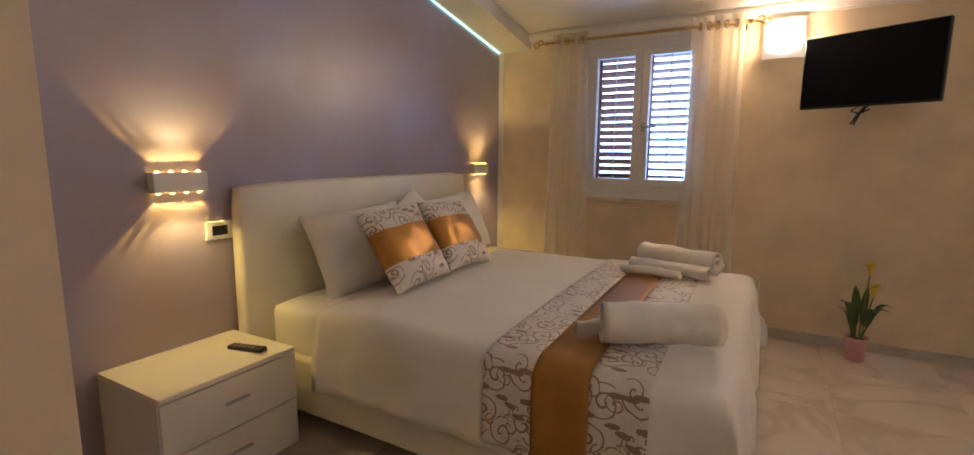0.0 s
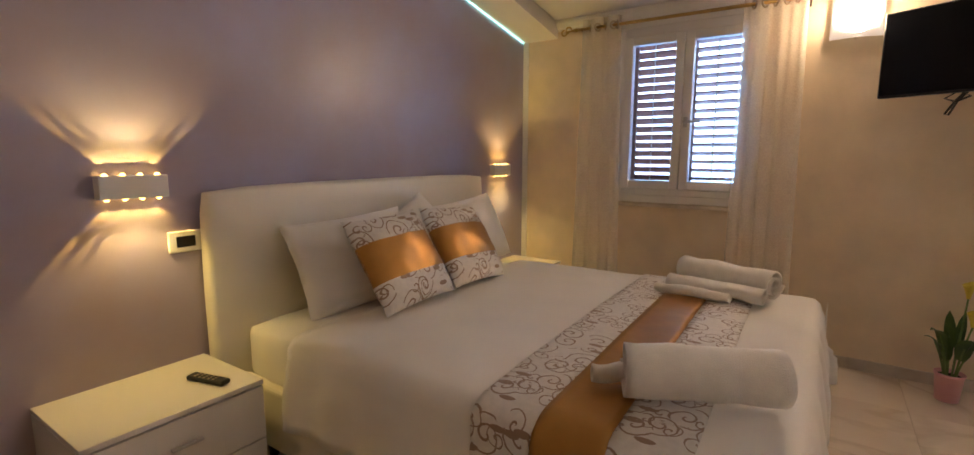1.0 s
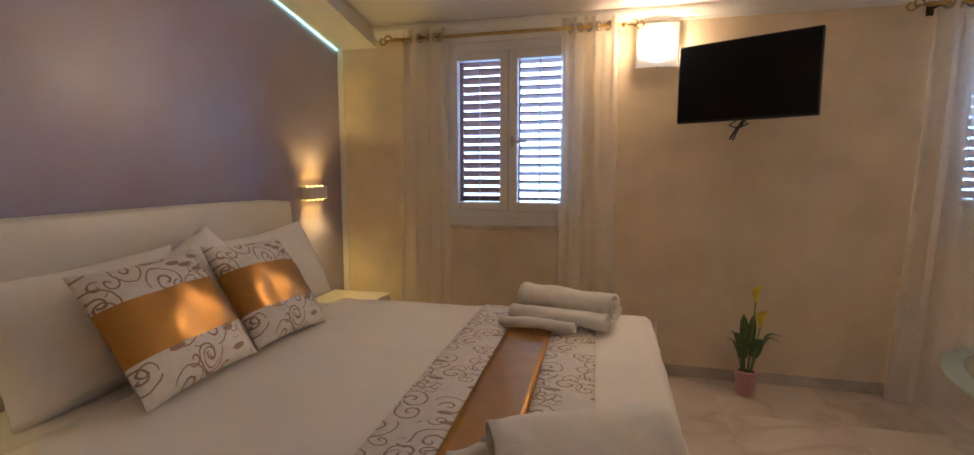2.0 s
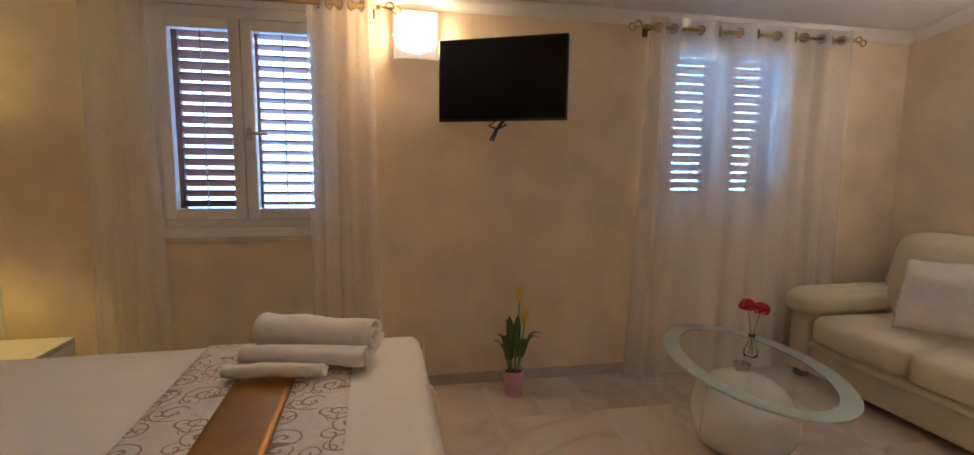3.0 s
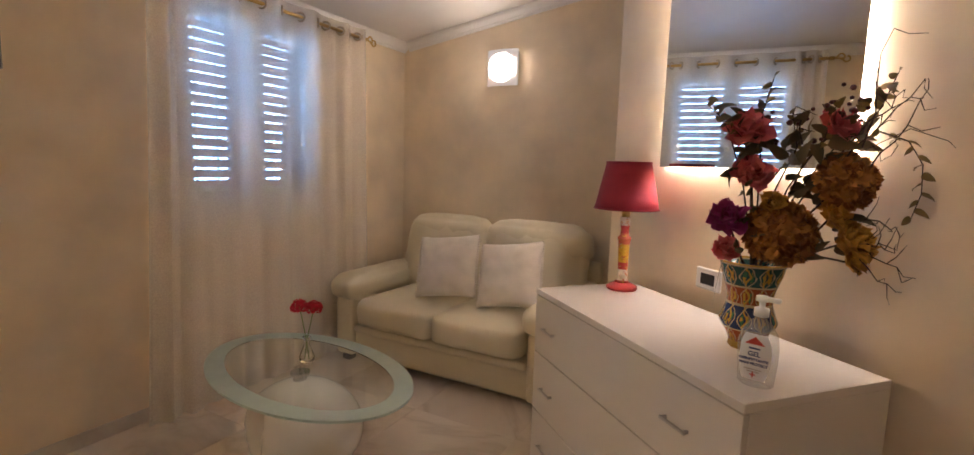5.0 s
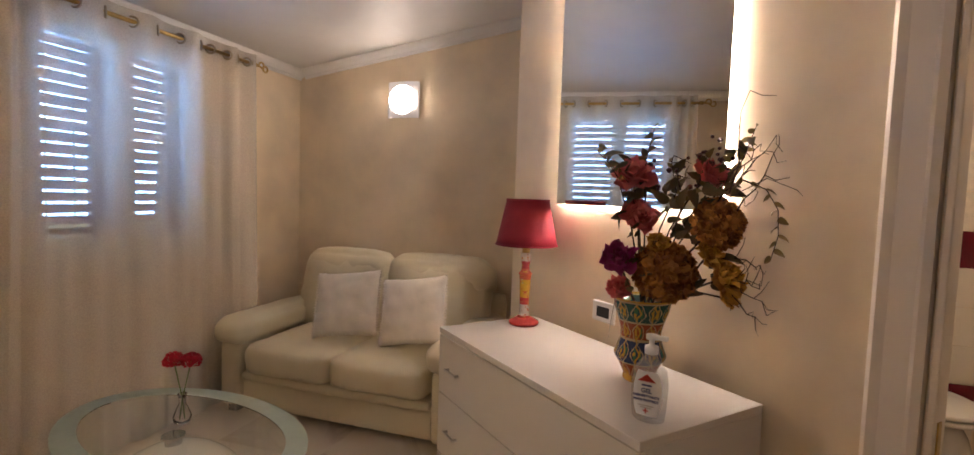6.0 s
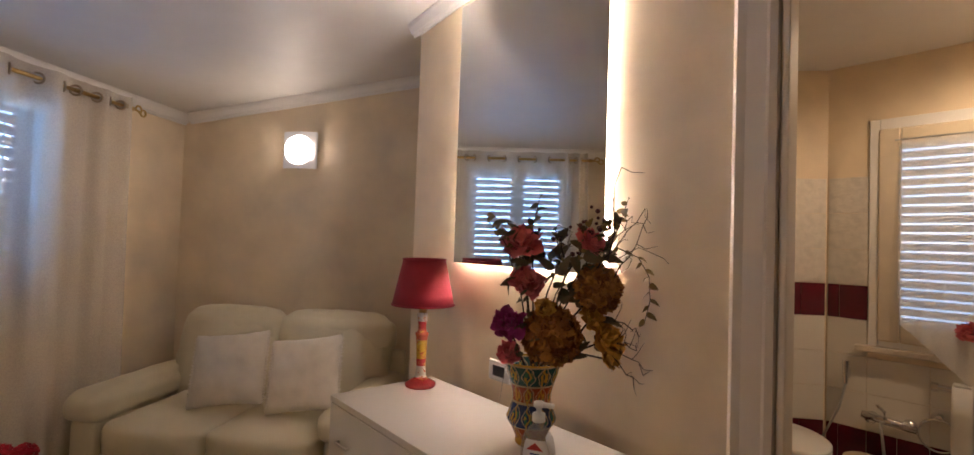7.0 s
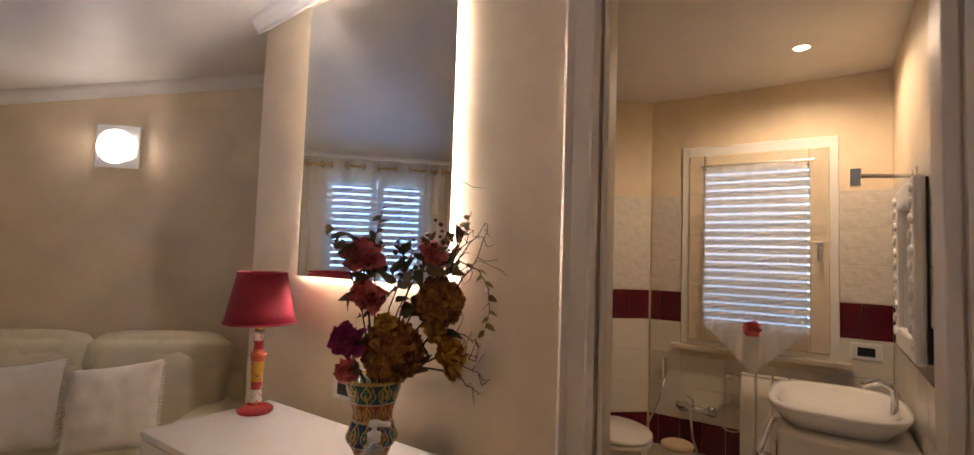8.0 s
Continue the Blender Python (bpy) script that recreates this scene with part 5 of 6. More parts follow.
def gel_label(u, v):
    a = (u - 0.5) * 1.7
    z = 0.02 + 0.1 * v
    w = math.sin(math.pi * (0.12 + 0.76 * v)) ** 0.45
    return (0.0415 * math.sin(a * w), 0.0415 * 0.64 * math.cos(a * w), z)


lab = part("label", sheet_grid(16, 12, gel_label, 0.0006), LABELWHITE, gb, "white paper label with navy print")


def lettering(text, size, m, parent, material):
    cu = bpy.data.curves.new("lettering", "FONT")
    cu.body, cu.size, cu.align_x, cu.align_y, cu.extrude, cu.offset = text, size, "CENTER", "CENTER", 0.0003, 0.0004
    cu.materials.append(material)
    ob = new("lettering", cu)
    ob.parent, ob.matrix_basis = parent, m
    return ob


for txt, sz, z in (("GEL", 0.014, 0.077), ("DISINFETTANTE", 0.0078, 0.065), ("MANI PROTECT", 0.0078, 0.0555)):
    lettering(txt, sz, pose(0, 0.0288, z, 90, 0, 180), lab, LABELNAVY)
bm = bmesh.new()
vs = [bm.verts.new(p) for p in ((-0.02, 0.0284, 0.098), (0.02, 0.0284, 0.098), (0.0, 0.0284, 0.115))]
bm.faces.new(vs)
bmesh.ops.solidify(bm, geom=list(bm.faces), thickness=0.0006)
part("red_panel", bm, LABELRED, lab, "red triangular panel")
part("mark", box(-0.011, 0.011, 0.0284, 0.0291, 0.088, 0.0915), LABELNAVY, lab)
for q, w in enumerate((0.017, 0.012)):
    part("print_line", box(-w, w, 0.0284, 0.029, 0.043 - q * 0.005, 0.0445 - q * 0.005), EYELET, lab)
bm = box(-0.006, 0.006, 0.0284, 0.029, 0.031, 0.0335)
add_box(bm, -0.00125, 0.00125, 0.02845, 0.0291, 0.0262, 0.0383)
part("cross", bm, LABELRED, lab)

# painted vase with its dried bouquet
vz = thing("flower_vase", OBL @ pose(-0.73, 0.215, DZ), "painted majolica vase holding a bouquet of artificial flowers", "vase")
part("vase_body", lathe([(0.046, 0), (0.05, 0.006), (0.048, 0.02), (0.062, 0.05), (0.078, 0.075), (0.08, 0.085), (0.07, 0.11), (0.062, 0.135), (0.062, 0.16), (0.07, 0.19), (0.082, 0.225), (0.088, 0.255), (0.09, 0.262), (0.083, 0.262), (0.06, 0.17), (0.05, 0.1)], 40), VASEGLAZE, vz, smooth=True)
rnd = random.Random(11)


def oval_leaf(ln, w):
    return blade([(0, 0, 0), (ln * 0.15, 0, 0.0), (ln * 0.4, 0, ln * 0.05), (ln * 0.7, 0, ln * 0.03), (ln, 0, -ln * 0.06)], w)


LEAFMESH = mesh_of("leaf", oval_leaf(0.06, 0.016), DARKLEAF, True)
OLIVE = mat("olive_leaf", (0.2, 0.14, 0.035), 0.55, vary=0.2, scale=25, tint=(0.2, 0.11, 0.03))
SMALLLEAF = mesh_of("leaf", oval_leaf(0.034, 0.011), OLIVE, True)


def place(me, p, parent, d, size=1.0):
    ob = new(me.name, me)
    ob.parent = parent
    q = Vector(d).to_track_quat("X", "Z").to_matrix().to_4x4()
    ob.matrix_basis = Matrix.Translation(p) @ q @ Matrix.Rotation(rnd.uniform(0.5, 1.8), 4, "X") @ Matrix.Scale(size, 4)
    return ob


def hd(h, d, z):
    """A place in the bouquet: h across it as seen from the room, d out towards the room, z up."""
    return Vector((-0.503 * h - 0.863 * d, -0.863 * h + 0.503 * d, z))


ROOMWARD = Vector((-0.863, 0.503, 0.25))
for h, d, z, rad, petals, layers, m, nm in (
    (0.03, 0.09, 0.355, 0.092, 46, 11, BROWNPETAL, "hydrangea"),
    (0.17, 0.10, 0.50, 0.078, 42, 11, BROWNPETAL, "hydrangea"),
    (0.185, 0.12, 0.345, 0.058, 14, 5, GOLDPETAL, "amber_bloom"),
    (0.14, 0.12, 0.41, 0.045, 12, 5, GOLDPETAL, "amber_bloom"),
    (0.20, 0.12, 0.29, 0.04, 10, 4, GOLDPETAL, "amber_bloom"),
    (-0.07, 0.07, 0.63, 0.064, 9, 4, ROSE, "rose_bloom"),
    (0.135, 0.10, 0.64, 0.052, 9, 4, ROSE, "rose_bloom"),
    (-0.05, 0.08, 0.51, 0.055, 10, 4, ROSE, "rose_bloom"),
    (-0.10, 0.08, 0.385, 0.052, 12, 5, PURPLEPETAL, "purple_bloom"),
    (-0.10, 0.08, 0.30, 0.04, 9, 4, ROSE, "rose_bloom"),
    (0.0, 0.11, 0.44, 0.035, 14, 4, GOLDPETAL, "amber_bloom"),
):
    p = hd(h, d, z)
    q = (ROOMWARD + Vector((0, 0, 0.4)) + hd(h, 0, 0) * 3).to_track_quat("Z", "Y").to_matrix().to_4x4()
    seed = int(h * 1000) + 300 + int(z * 100)
    part(nm, hydrangea_head(rad * 0.86, petals * 8, seed) if nm == "hydrangea" else ruffled_bloom(rad, petals, layers, seed, 0.8), m, vz, smooth=True, m=Matrix.Translation(p) @ q)
    part("stem", tube([p * 0.1 + Vector((0, 0, 0.18)), (p.x * 0.6, p.y * 0.6, z - 0.1 if z > 0.42 else 0.3), p], 0.003, 6), TWIG, vz, smooth=True)
for k in range(60):
    h, z = rnd.uniform(-0.11, 0.21), rnd.uniform(0.29, 0.68)
    g = hd(h * 6 + rnd.uniform(-0.6, 0.6), rnd.uniform(0.0, 0.8), rnd.uniform(-0.6, 0.8))
    place(LEAFMESH, hd(h, rnd.uniform(0.03, 0.12), z), vz, g, rnd.uniform(0.6, 1.2))
for h, z, bh in ((-0.04, 0.77, 0.02), (-0.12, 0.72, -0.06), (0.22, 0.78, 0.03), (0.11, 0.71, 0.02), (-0.08, 0.70, -0.1), (0.17, 0.74, 0.05), (0.05, 0.68, -0.02)):
    pts = [hd(0, 0, 0.25), hd(h * 0.5, 0.05, 0.48), hd(h, 0.09 + 0.2 * max(0, h), z - 0.09), hd(h + bh, 0.09 + 0.2 * max(0, h), z)]
    part("sprig", tube(pts, 0.0028, 6, 0.001), TWIG, vz, smooth=True)
    for k in range(10):
        t = 0.5 + 0.499 * k / 9
        i = min(2, int(t * 3))
        p = pts[i].lerp(pts[i + 1], t * 3 - i)
        place(LEAFMESH if k % 3 == 1 else SMALLLEAF, p, vz, hd(rnd.uniform(-1, 1), rnd.uniform(0, 0.6), rnd.uniform(-0.4, 0.8)), rnd.uniform(0.55, 0.95))
berry = bmesh.new()
bmesh.ops.create_icosphere(berry, subdivisions=1, radius=0.008)
BERRYMESH = mesh_of("berry", berry, BERRY, True)
for k in range(34):
    h, z = (0.16, 0.70) if k % 3 else (0.04, 0.64)
    place(BERRYMESH, hd(h + rnd.uniform(-0.07, 0.07), 0.1 + rnd.uniform(-0.03, 0.03), z + rnd.uniform(-0.05, 0.06)), vz, (1, 0, 0), rnd.uniform(0.7, 1.3))
# bare twigs and the trailing olive sprig towards the doorway
for h0, z0, h1, z1 in ((0.15, 0.55, 0.34, 0.76), (0.18, 0.5, 0.36, 0.75), (0.2, 0.38, 0.34, 0.29), (0.2, 0.36, 0.32, 0.36), (0.19, 0.34, 0.33, 0.25), (0.2, 0.6, 0.25, 0.88), (0.17, 0.62, 0.30, 0.74), (0.06, 0.6, 0.03, 0.72), (0.2, 0.42, 0.33, 0.40)):
    a3, b3 = hd(h0, 0.12, z0), hd(h1 * 0.8, 0.1 + 0.3 * h1, z1 - 0.02)
    run = [a3.lerp(b3, q / 6) + hd(rnd.uniform(-0.012, 0.012), 0, rnd.uniform(-0.012, 0.012)) for q in range(7)]
    part("twig", tube(run, 0.0026, 5, 0.001), TWIG, vz, smooth=True)
    for q in range(5):
        e3 = run[2 + q % 5]
        g3 = hd(rnd.uniform(-0.01, 0.035), 0.0, rnd.uniform(-0.035, 0.035))
        part("twig", tube([e3, e3 + g3 + hd(0, 0, rnd.uniform(-0.01, 0.01)), e3 + g3 * 1.7 + hd(rnd.uniform(-0.02, 0.02), 0, rnd.uniform(-0.02, 0.02))], 0.0014, 5, 0.0007), TWIG, vz, smooth=True)
part("tendril", tube([hd(0.17, 0.13, 0.57), hd(0.26, 0.19, 0.635), hd(0.325, 0.22, 0.605), hd(0.34, 0.22, 0.59)], 0.0014, 5, 0.0007), TWIG, vz, smooth=True)
tr = [hd(0.21, 0.16, 0.63), hd(0.26, 0.19, 0.605), hd(0.29, 0.2, 0.55), hd(0.295, 0.2, 0.48), hd(0.28, 0.2, 0.42)]
part("tendril", tube(tr, 0.0022, 5, 0.001), TWIG, vz, smooth=True)
for k in range(13):
    t = k / 12 * 3.999
    i = int(t)
    place(SMALLLEAF, tr[i].lerp(tr[i + 1], t - i), vz, hd(0.8 if k % 2 else -0.8, 0.3, -0.5), rnd.uniform(0.8, 1.05))
part("long_leaf", blade([hd(-0.09, 0.1, 0.32), hd(-0.115, 0.11, 0.27), hd(-0.125, 0.11, 0.2), hd(-0.13, 0.11, 0.15)], 0.014), DARKLEAF, vz, smooth=True)

# ---- lit mirror ----
mr = thing("wall_mirror", OBL @ pose(0, 0, 0), "tall frameless mirror with white light glowing round its edges", "mirror")
M0, M1, MZ0, MZ1 = -0.835, -0.002, 1.358, 2.552
part("mirror_glass", box(M0, M1, -0.005, 0.0, MZ0, MZ1, 0.0008, 1), MIRRORED, mr)
part("backing", box(M0 + 0.035, M1 - 0.035, WALL_O + 0.001, -0.0055, MZ0 + 0.035, MZ1 - 0.035), TRIM, mr)
for nm, b4 in (("led_strip", (M0 + 0.011, M0 + 0.016, MZ0 + 0.012, MZ1 - 0.012)), ("led_strip", (M1 - 0.016, M1 - 0.011, MZ0 + 0.012, MZ1 - 0.012)), ("led_strip", (M0 + 0.032, M1 - 0.032, MZ0 + 0.011, MZ0 + 0.016)), ("led_strip", (M0 + 0.032, M1 - 0.032, MZ1 - 0.016, MZ1 - 0.011))):
    part(nm, box(b4[0], b4[1], WALL_O + 0.001, WALL_O + 0.005, b4[2], b4[3]), COOLGLOW, mr, "glowing white light strip")

# ---- bathroom ----
bw = tagged(new("window_3"), "cream single-leaf bathroom window with a roller shutter outside", "window", kind="structure")
bw.matrix_basis = OBL @ pose(0, BW, 0)
s0, s1, z0, z1 = -1.952, -1.171, 0.985, 2.163
bm = bmesh.new()
for c in ((s0, s0 + 0.045, z0, z1), (s1 - 0.045, s1, z0, z1), (s0 + 0.045, s1 - 0.045, z1 - 0.06, z1), (s0 + 0.045, s1 - 0.045, z0, z0 + 0.045)):
    add_box(bm, c[0], c[1], -0.09, 0.012, c[2], c[3], 0.004)
part("window_frame", bm, TRIM, bw)
bm = bmesh.new()
a, b, za, zb = s0 + 0.04, s1 - 0.04, z0 + 0.03, z1 - 0.055
for c in ((a, a + 0.09, za, zb), (b - 0.09, b, za, zb), (a + 0.09, b - 0.09, zb - 0.09, zb), (a + 0.09, b - 0.09, za, za + 0.1)):
    add_box(bm, c[0], c[1], -0.03, 0.022, c[2], c[3], 0.008)
sash = part("sash", bm, SASHCREAM, bw, "cream painted sash")
pn = part("pane", box(a + 0.09, b - 0.09, -0.025, -0.02, za + 0.1, zb - 0.09), PANE, sash)
pn.visible_shadow = False
bm = box(a + 0.03, a + 0.055, 0.0225, 0.03, 1.52, 1.6, 0.003)
add_tube(bm, [(a + 0.043, 0.027, 1.57), (a + 0.043, 0.06, 1.57), (a + 0.043, 0.065, 1.5)], 0.008, 8)
part("handle", bm, STEEL, sash, "steel lever handle")
me = mesh_of("slat", box(s0 + 0.03, s1 - 0.03, -0.006, 0.006, -0.0195, 0.0195, 0.004), PALESLAT)
for k in range(24):
    sl = new("slat", me)
    sl.parent, sl.matrix_basis = bw, pose(0, -0.14, z0 + 0.03 + k * 0.0487)
part("window_sill", box(s0 - 0.05, s1 + 0.05, -0.08, 0.05, z0 - 0.032, z0 - 0.001, 0.006), SILLSTONE, bw, "pale marble sill")
vc = thing("window_curtain", OBL @ pose(0, BW + 0.03, 0), "short white voile window curtain with a pink bow", "curtain")


def voile(u, v):
    x = (a + 0.098) + (b - a - 0.196) * u
    zt = zb - 0.07
    low = za + 0.10 - 0.25 * (1 - abs(2 * u - 1)) ** 1.1
    return (x, 0.006 + 0.034 * v + 0.004 * math.sin(u * 40), zt + (low - zt) * v)


part("voile", sheet_grid(40, 12, voile), LACE, vc, smooth=True)
part("curtain_wire", tube([(a + 0.07, 0.008, zb - 0.066), (b - 0.07, 0.008, zb - 0.066)], 0.004, 6), STEEL, vc)
part("bow", ruffled_bloom(0.045, 10, 4, 3), ROSE, vc, "pink fabric rosette", True, pose((a + b) / 2, 0.03, za + 0.1, -90, 0, 0))

rad = thing("radiator", OBL @ pose(-1.655, BW + 0.06, 0), "cream ribbed radiator under the bathroom window", "radiator")
me = mesh_of("section", soft_box(0.0755, 0.085, 0.76, 0.007, 5), PORTRIM, True)
for k in range(4):
    sec = new("section", me)
    sec.parent, sec.matrix_basis = rad, pose(-0.1155 + k * 0.077, 0, 0.1)
for k in range(4):
    part("grille", box(-0.1155 + k * 0.077 - 0.034, -0.1155 + k * 0.077 + 0.034, -0.03, 0.036, 0.861, 0.872, 0.003), PORTRIM, rad)
bm = bmesh.new()
add_tube(bm, [(0.15, 0, 0.84), (0.2, 0, 0.84)], 0.015, 10)
add_tube(bm, [(0.2, 0, 0.84), (0.225, 0, 0.84)], 0.022, 12)
part("valve", bm, CHROME, rad, "chrome valve")

wc = thing("toilet", pose(2.86, 0.13, 0) @ Matrix.Diagonal((1, 1, 1.24, 1)), "white ceramic toilet with its lid closed", "toilet")
bm = bmesh.new()
bmesh.ops.create_uvsphere(bm, u_segments=28, v_segments=16, radius=1)
for v in bm.verts:
    p = v.co
    zz = max(p.z, -0.95)
    kk = 0.72 + 0.28 * (zz + 1) / 2
    v.co = Vector((p.x * 0.26 * kk + 0.03, p.y * 0.185 * kk, 0.2 + min(zz, 0.9) * 0.21))
bmesh.ops.translate(bm, verts=bm.verts, vec=(0, 0, 0.0))
part("bowl", bm, CERAMIC, wc, smooth=True)
part("pedestal", lathe([(0.14, 0), (0.13, 0.03), (0.12, 0.15), (0.15, 0.22)], 28), CERAMIC, wc, smooth=True, m=pose(0.06, 0, 0))
for z, t in ((0.395, 0.02), (0.418, 0.018)):
    bm = lathe([(0.17, z), (0.18, z + 0.004), (0.18, z + t - 0.004), (0.17, z + t)], 36)
    for v in bm.verts:
        v.co.x *= 1.28
    part("seat" if z < 0.41 else "lid", bm, CERAMIC, wc, smooth=True)
bn = thing("waste_bin", OBL @ pose(-1.22, BW + 0.28, 0), "small round bin with a pale wooden lid", "bin")
part("drum", lathe([(0.07, 0), (0.075, 0.02), (0.078, 0.45), (0.076, 0.46)], 28), CERAMIC, bn, smooth=True)
part("lid", lathe([(0.082, 0.461), (0.086, 0.47), (0.084, 0.482), (0.07, 0.49), (0.001, 0.493)], 28), WOODPALE, bn, "pale wooden lid", True)

tap = thing("bidet_tap", OBL @ pose(-1.255, BW + 0.008, 0.61), "chrome wall mixer with a hand shower and ring", "tap")
bm = bmesh.new()
add_tube(bm, [(0.1, 0.03, 0.02), (-0.12, 0.03, 0.0)], 0.02, 12)
add_tube(bm, [(0.06, 0, 0.01), (0.06, 0.04, 0.01)], 0.028, 12)
add_tube(bm, [(-0.09, 0, 0.01), (-0.09, 0.04, 0.01)], 0.028, 12)
part("mixer", bm, CHROME, tap, smooth=True)
part("lever", tube([(0.0, 0.045, 0.02), (0.0, 0.06, 0.06), (0.03, 0.07, 0.09)], 0.008, 8), CHROME, tap, smooth=True)
part("towel_ring", ring(0.075, 0.005, 28), CHROME, tap, smooth=True, m=pose(-0.2, 0.04, 0.0))
part("ring_holder", tube([(-0.2, 0.0, 0.085), (-0.2, 0.04, 0.08)], 0.014, 10), CHROME, tap)
part("hose", tube([(0.02, 0.04, 0.0), (0.0, 0.06, -0.15), (-0.05, 0.06, -0.3), (-0.03, 0.05, -0.42)], 0.007, 8), STEEL, tap, smooth=True)
sh = thing("hand_shower", OBL @ pose(-1.085, BW + 0.008, 0.80, 0, 0, -90), "small chrome hand shower on the tiled wall", "shower head")
bm = bmesh.new()
add_box(bm, -0.03, 0.0, -0.015, 0.015, 0.0, 0.05, 0.004)
add_tube(bm, [(-0.035, 0, -0.03), (-0.035, 0, 0.09)], 0.011, 10, 0.018)
part("head", bm, CHROME, sh)
part("hose", tube([(-0.035, 0, -0.03), (-0.06, 0.02, -0.15), (-0.08, 0.09, -0.33), (-0.06, 0.14, -0.5)], 0.006, 8), STEEL, sh, smooth=True)

sink = thing("wash_basin", OBL @ pose(-2.17, -1.15, 0.05), "white ceramic wash basin on a white cabinet", "sink")
bm = lathe([(0.14, 0.795), (0.2, 0.80), (0.245, 0.85), (0.258, 0.872), (0.257, 0.882), (0.235, 0.884), (0.215, 0.872), (0.17, 0.82), (0.03, 0.81)], 48)
for v in bm.verts:
    r0 = math.hypot(v.co.x, v.co.y)
    k = r0 / max(1e-6, (abs(v.co.x) ** 3.2 + abs(v.co.y) ** 3.2) ** (1 / 3.2))
    v.co.x, v.co.y, v.co.z = 0.245 + v.co.x * k * 0.9, v.co.y * k * 1.15, v.co.z + 0.012
part("basin", bm, CERAMIC, sink, smooth=True)
part("cabinet", box(0.003, 0.43, -0.28, 0.28, -0.05, 0.806, 0.02, 3), LACQUER, sink)
for y in (-0.141, 0.141):
    part("cabinet_door", box(0.431, 0.447, y - 0.137, y + 0.137, 0.02, 0.76, 0.004), LACQUER, sink)
part("tap", tube([(0.06, 0, 0.87), (0.06, 0, 0.96), (0.1, 0, 0.985), (0.16, 0, 0.96)], 0.014, 10), CHROME, sink, "chrome tap", True)
part("towel_bar", tube([(0.446, -0.26, 0.70), (0.49, -0.26, 0.70), (0.49, 0.26, 0.70), (0.446, 0.26, 0.70)], 0.012, 8), CHROME, sink, "chrome towel bar", True)

bmr = thing("bathroom_mirror", OBL @ pose(-2.172, -1.02, 0), "bathroom mirror in an ornate white frame", "mirror")
fb = bmesh.new()
y0, y1, z0, z1 = -0.27, 0.27, 1.166, 1.78
for c in ((y0, y0 + 0.08, z0, z1), (y1 - 0.08, y1, z0, z1), (y0 + 0.08, y1 - 0.08, z1 - 0.08, z1), (y0 + 0.08, y1 - 0.08, z0, z0 + 0.08)):
    add_box(fb, 0.012, 0.045, c[0], c[1], c[2], c[3], 0.012)
part("frame", fb, TRIM, bmr)
part("backing", box(0.0, 0.0115, y0 + 0.01, y1 - 0.01, z0 + 0.01, z1 - 0.01), BLACK, bmr)
part("mirror_glass", box(0.014, 0.02, y0 + 0.075, y1 - 0.075, z0 + 0.075, z1 - 0.075), MIRRORED, bmr)
me = mesh_of("carving", soft_box(0.03, 0.05, 0.03, 0.012, 3), TRIM, True)
for k in range(11):
    for yy in (y0 + 0.04, y1 - 0.04):
        cv = new("carving", me)
        cv.parent, cv.matrix_basis = bmr, pose(0.04, yy, z0 + 0.05 + k * 0.051, 30 if k % 2 else -30)
ml = thing("mirror_light", OBL @ pose(-2.172, -1.02, 1.81), "small chrome lamp arm above the bathroom mirror", "lamp")
bm = bmesh.new()
add_box(bm, 0.0, 0.012, -0.04, 0.04, -0.03, 0.03, 0.003)
add_tube(bm, [(0.01, 0, 0), (0.17, 0, 0.01)], 0.008, 8)
part("arm", bm, CHROME, ml)
part("head", box(0.165, 0.2, -0.03, 0.03, -0.03, 0.035, 0.004), CHROME, ml)
dl = thing("downlight", pose(2.194, -0.448, 2.478) @ Matrix.Scale(0.85, 4), "small round recessed ceiling downlight, lit", "downlight")
part("rim", ring(0.042, 0.006, 28), CHROME, dl, smooth=True, m=pose(0, 0, 0, 90, 0, 0))
part("bulb", lathe([(0.001, -0.002), (0.038, -0.001)], 24), SPOTGLOW, dl, "glowing lens")
beam = lamp("downlight_beam", "SPOT", look((2.194, -0.448, 2.465), (2.194, -0.448, 0)), DOWNLIGHT, (1, 0.8, 0.55), 0.04)
beam.data.spot_size, beam.data.spot_blend = radians(168), 0.6
switch_plate(OBL @ pose(-2.06, BW, 1.05, 0, 0, 180), "white wall plate with a dark insert among the bathroom tiles")
wp = thing("switch_plate", pose(BX - 0.008, 0.105, 1.21, 0, 0, -90), "plain white wall switch on the bathroom tiles by the door", "wall switch", "wall switches")
part("plate", box(-0.04, 0.04, -0.012, -0.0005, -0.06, 0.06, 0.005), TRIM, wp)
part("rocker", box(-0.012, 0.012, -0.016, -0.0125, -0.025, 0.025, 0.002), TRIM, wp)
fl = thing("flower_posy", OBL @ pose(-1.83, BW + 0.35, 0), "pink artificial flowers in a pale floor vase", "flowers")
part("vessel", lathe([(0.06, 0), (0.07, 0.2), (0.05, 0.42), (0.06, 0.46)], 24), CERAMIC, fl, smooth=True)
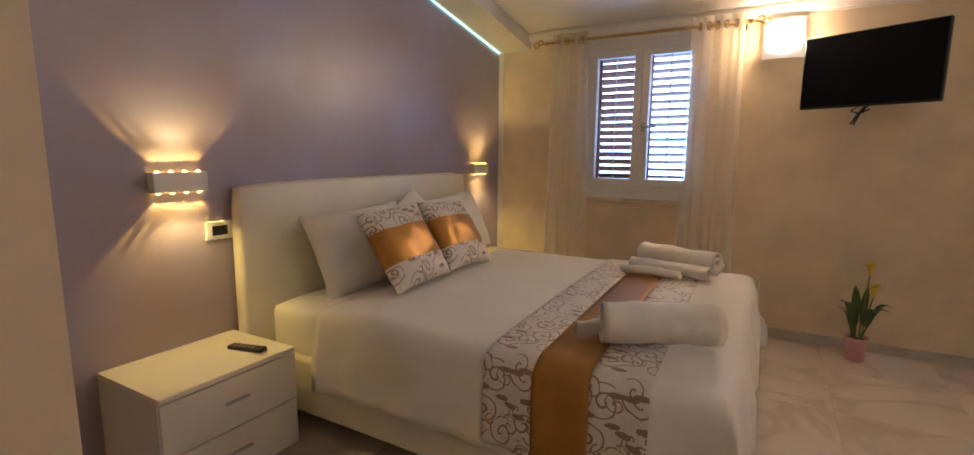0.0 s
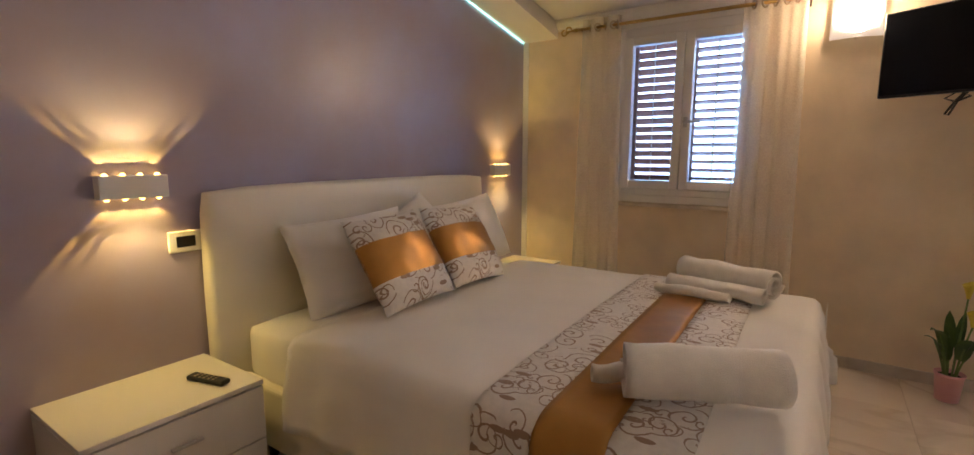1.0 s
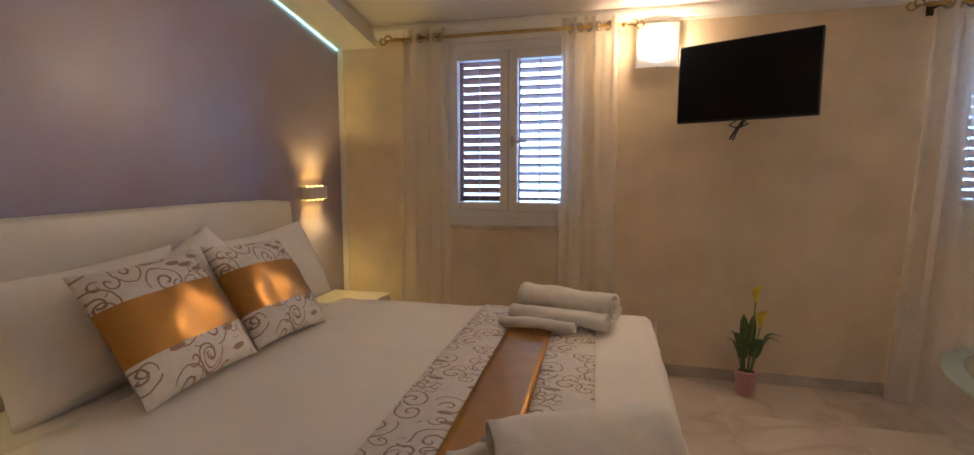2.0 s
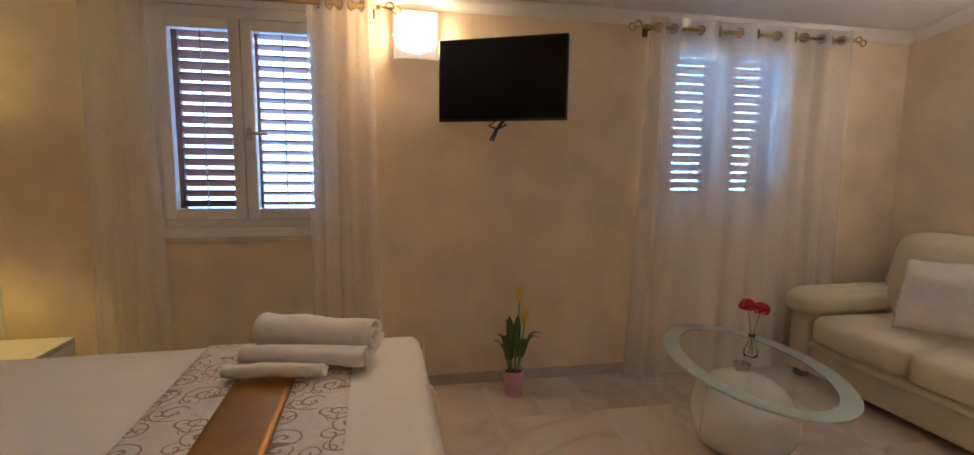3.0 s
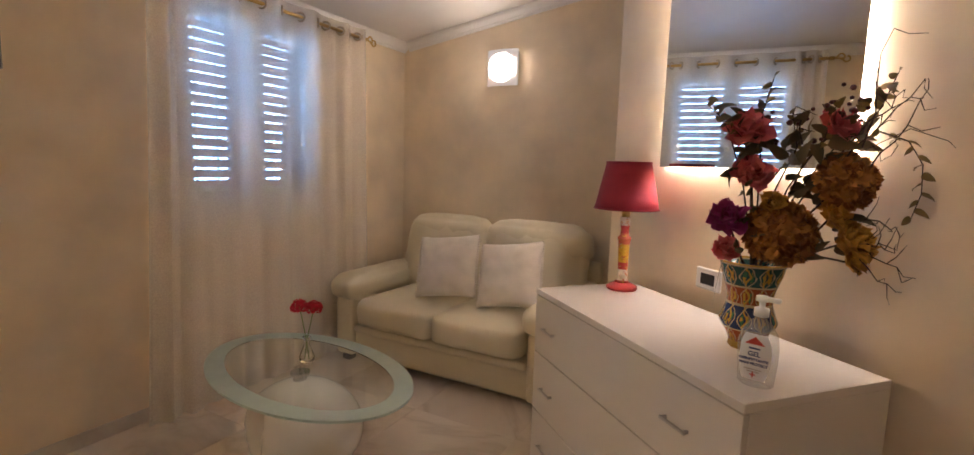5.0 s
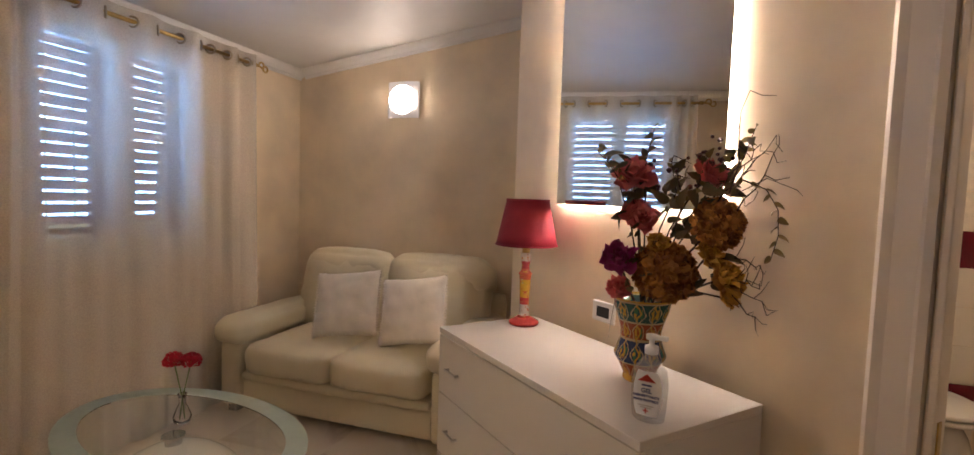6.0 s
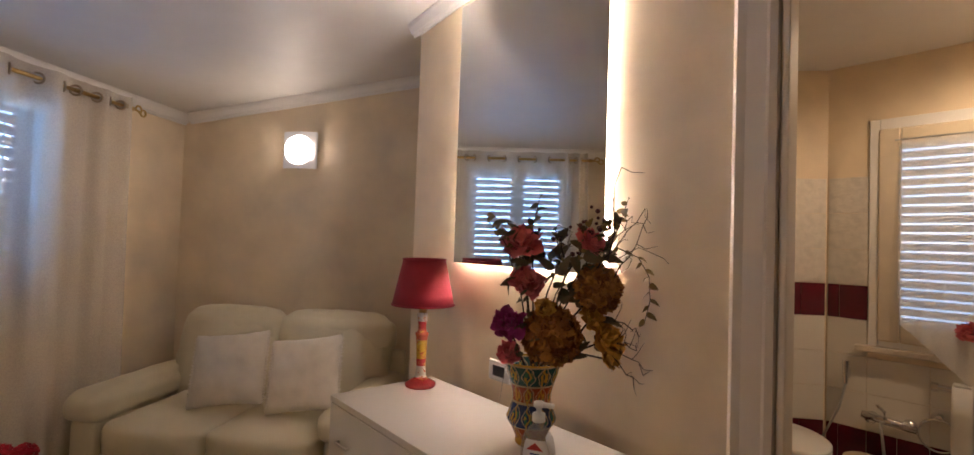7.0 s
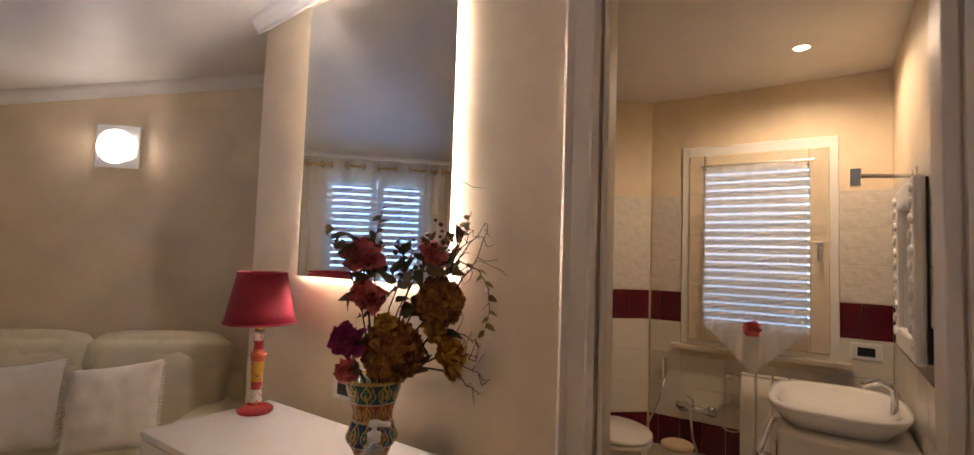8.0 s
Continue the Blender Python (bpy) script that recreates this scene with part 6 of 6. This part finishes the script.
for k, (x, y) in enumerate(((0.05, 0.0), (-0.03, 0.04), (0.0, -0.04), (-0.06, -0.01))):
    part("bloom", ruffled_bloom(0.04, 8, 3, 50 + k), PINK, fl, smooth=True, m=pose(x, y, 0.5 + 0.02 * k))
    part("stem", tube([(0, 0, 0.4), (x, y, 0.5 + 0.02 * k)], 0.003, 5), STEM, fl)


# ---- tiles ----
def tile_mesh(w, h, t, material):
    return mesh_of("tile", box(-w / 2, w / 2, 0, t, 0, h, 0.0015, 1), material)


def tile_wall(parent, start, direction, out, length, cuts=()):
    """Courses of tile from the floor up along a wall; cuts are (from, to, low, high) left free."""
    d, o = Vector(direction).normalized(), Vector(out).normalized()
    m = Matrix(((d.x, o.x, 0, start[0]), (d.y, o.y, 0, start[1]), (0, 0, 1, 0), (0, 0, 0, 1)))
    z = 0.0
    for h, material in ((0.36, TILE), (0.18, BURGUNDY), (0.19, TILE), (0.19, TILE), (0.19, TILE), (0.18, BURGUNDY), (0.19, RELIEF), (0.195, RELIEF), (0.195, RELIEF)):
        w, x = 0.25 if h > 0.185 or material is TILE else 0.125, 0.0
        while x < length - 0.01:
            e = min(x + w, length)
            spans = [(x, e)]
            for c0, c1, l0, l1 in cuts:
                if z + h > l0 + 0.01 and z < l1 - 0.01:
                    spans = [q for a, b in spans for q in ((a, min(b, c0)), (max(a, c1), b)) if q[1] - q[0] > 0.012]
            for a, b in spans:
                ob = new("tile", tile_mesh(b - a - 0.002, h - 0.002, 0.007, material))
                ob.parent = parent
                ob.matrix_basis = m @ pose((a + b) / 2, 0, z + 0.001)
            x = e
        z += h


tile_wall(bpy.data.objects["wall_bath_east"], (BX, A[1] + 0.008), (0, 1, 0), (-1, 0, 0), 1.2)
tile_wall(bpy.data.objects["wall_bath_window"], obl(-2.168, BW), ALONG, OUT, 1.18, [(0.216, 0.997, 0.955, 2.2)])
tile_wall(bpy.data.objects["wall_bath_south"], obl(-2.175, BW + 0.008), OUT, ALONG, 1.65)

SIZE = 0.6
TILEMESH = mesh_of("tile", box(-SIZE / 2 + 0.0005, SIZE / 2 - 0.0005, -SIZE / 2 + 0.0005, SIZE / 2 - 0.0005, -0.006, 0.0, 0.0004, 1), MARBLE)
for i in range(-4, 7):
    for k in range(-2, 8):
        t = new("tile", TILEMESH)
        t.parent = bpy.data.objects["floor"]
        t.matrix_basis = pose(i * SIZE + 0.15, k * SIZE - 0.35, 0, 0, 0, 90 * ((i * 7 + k * 3) % 4))
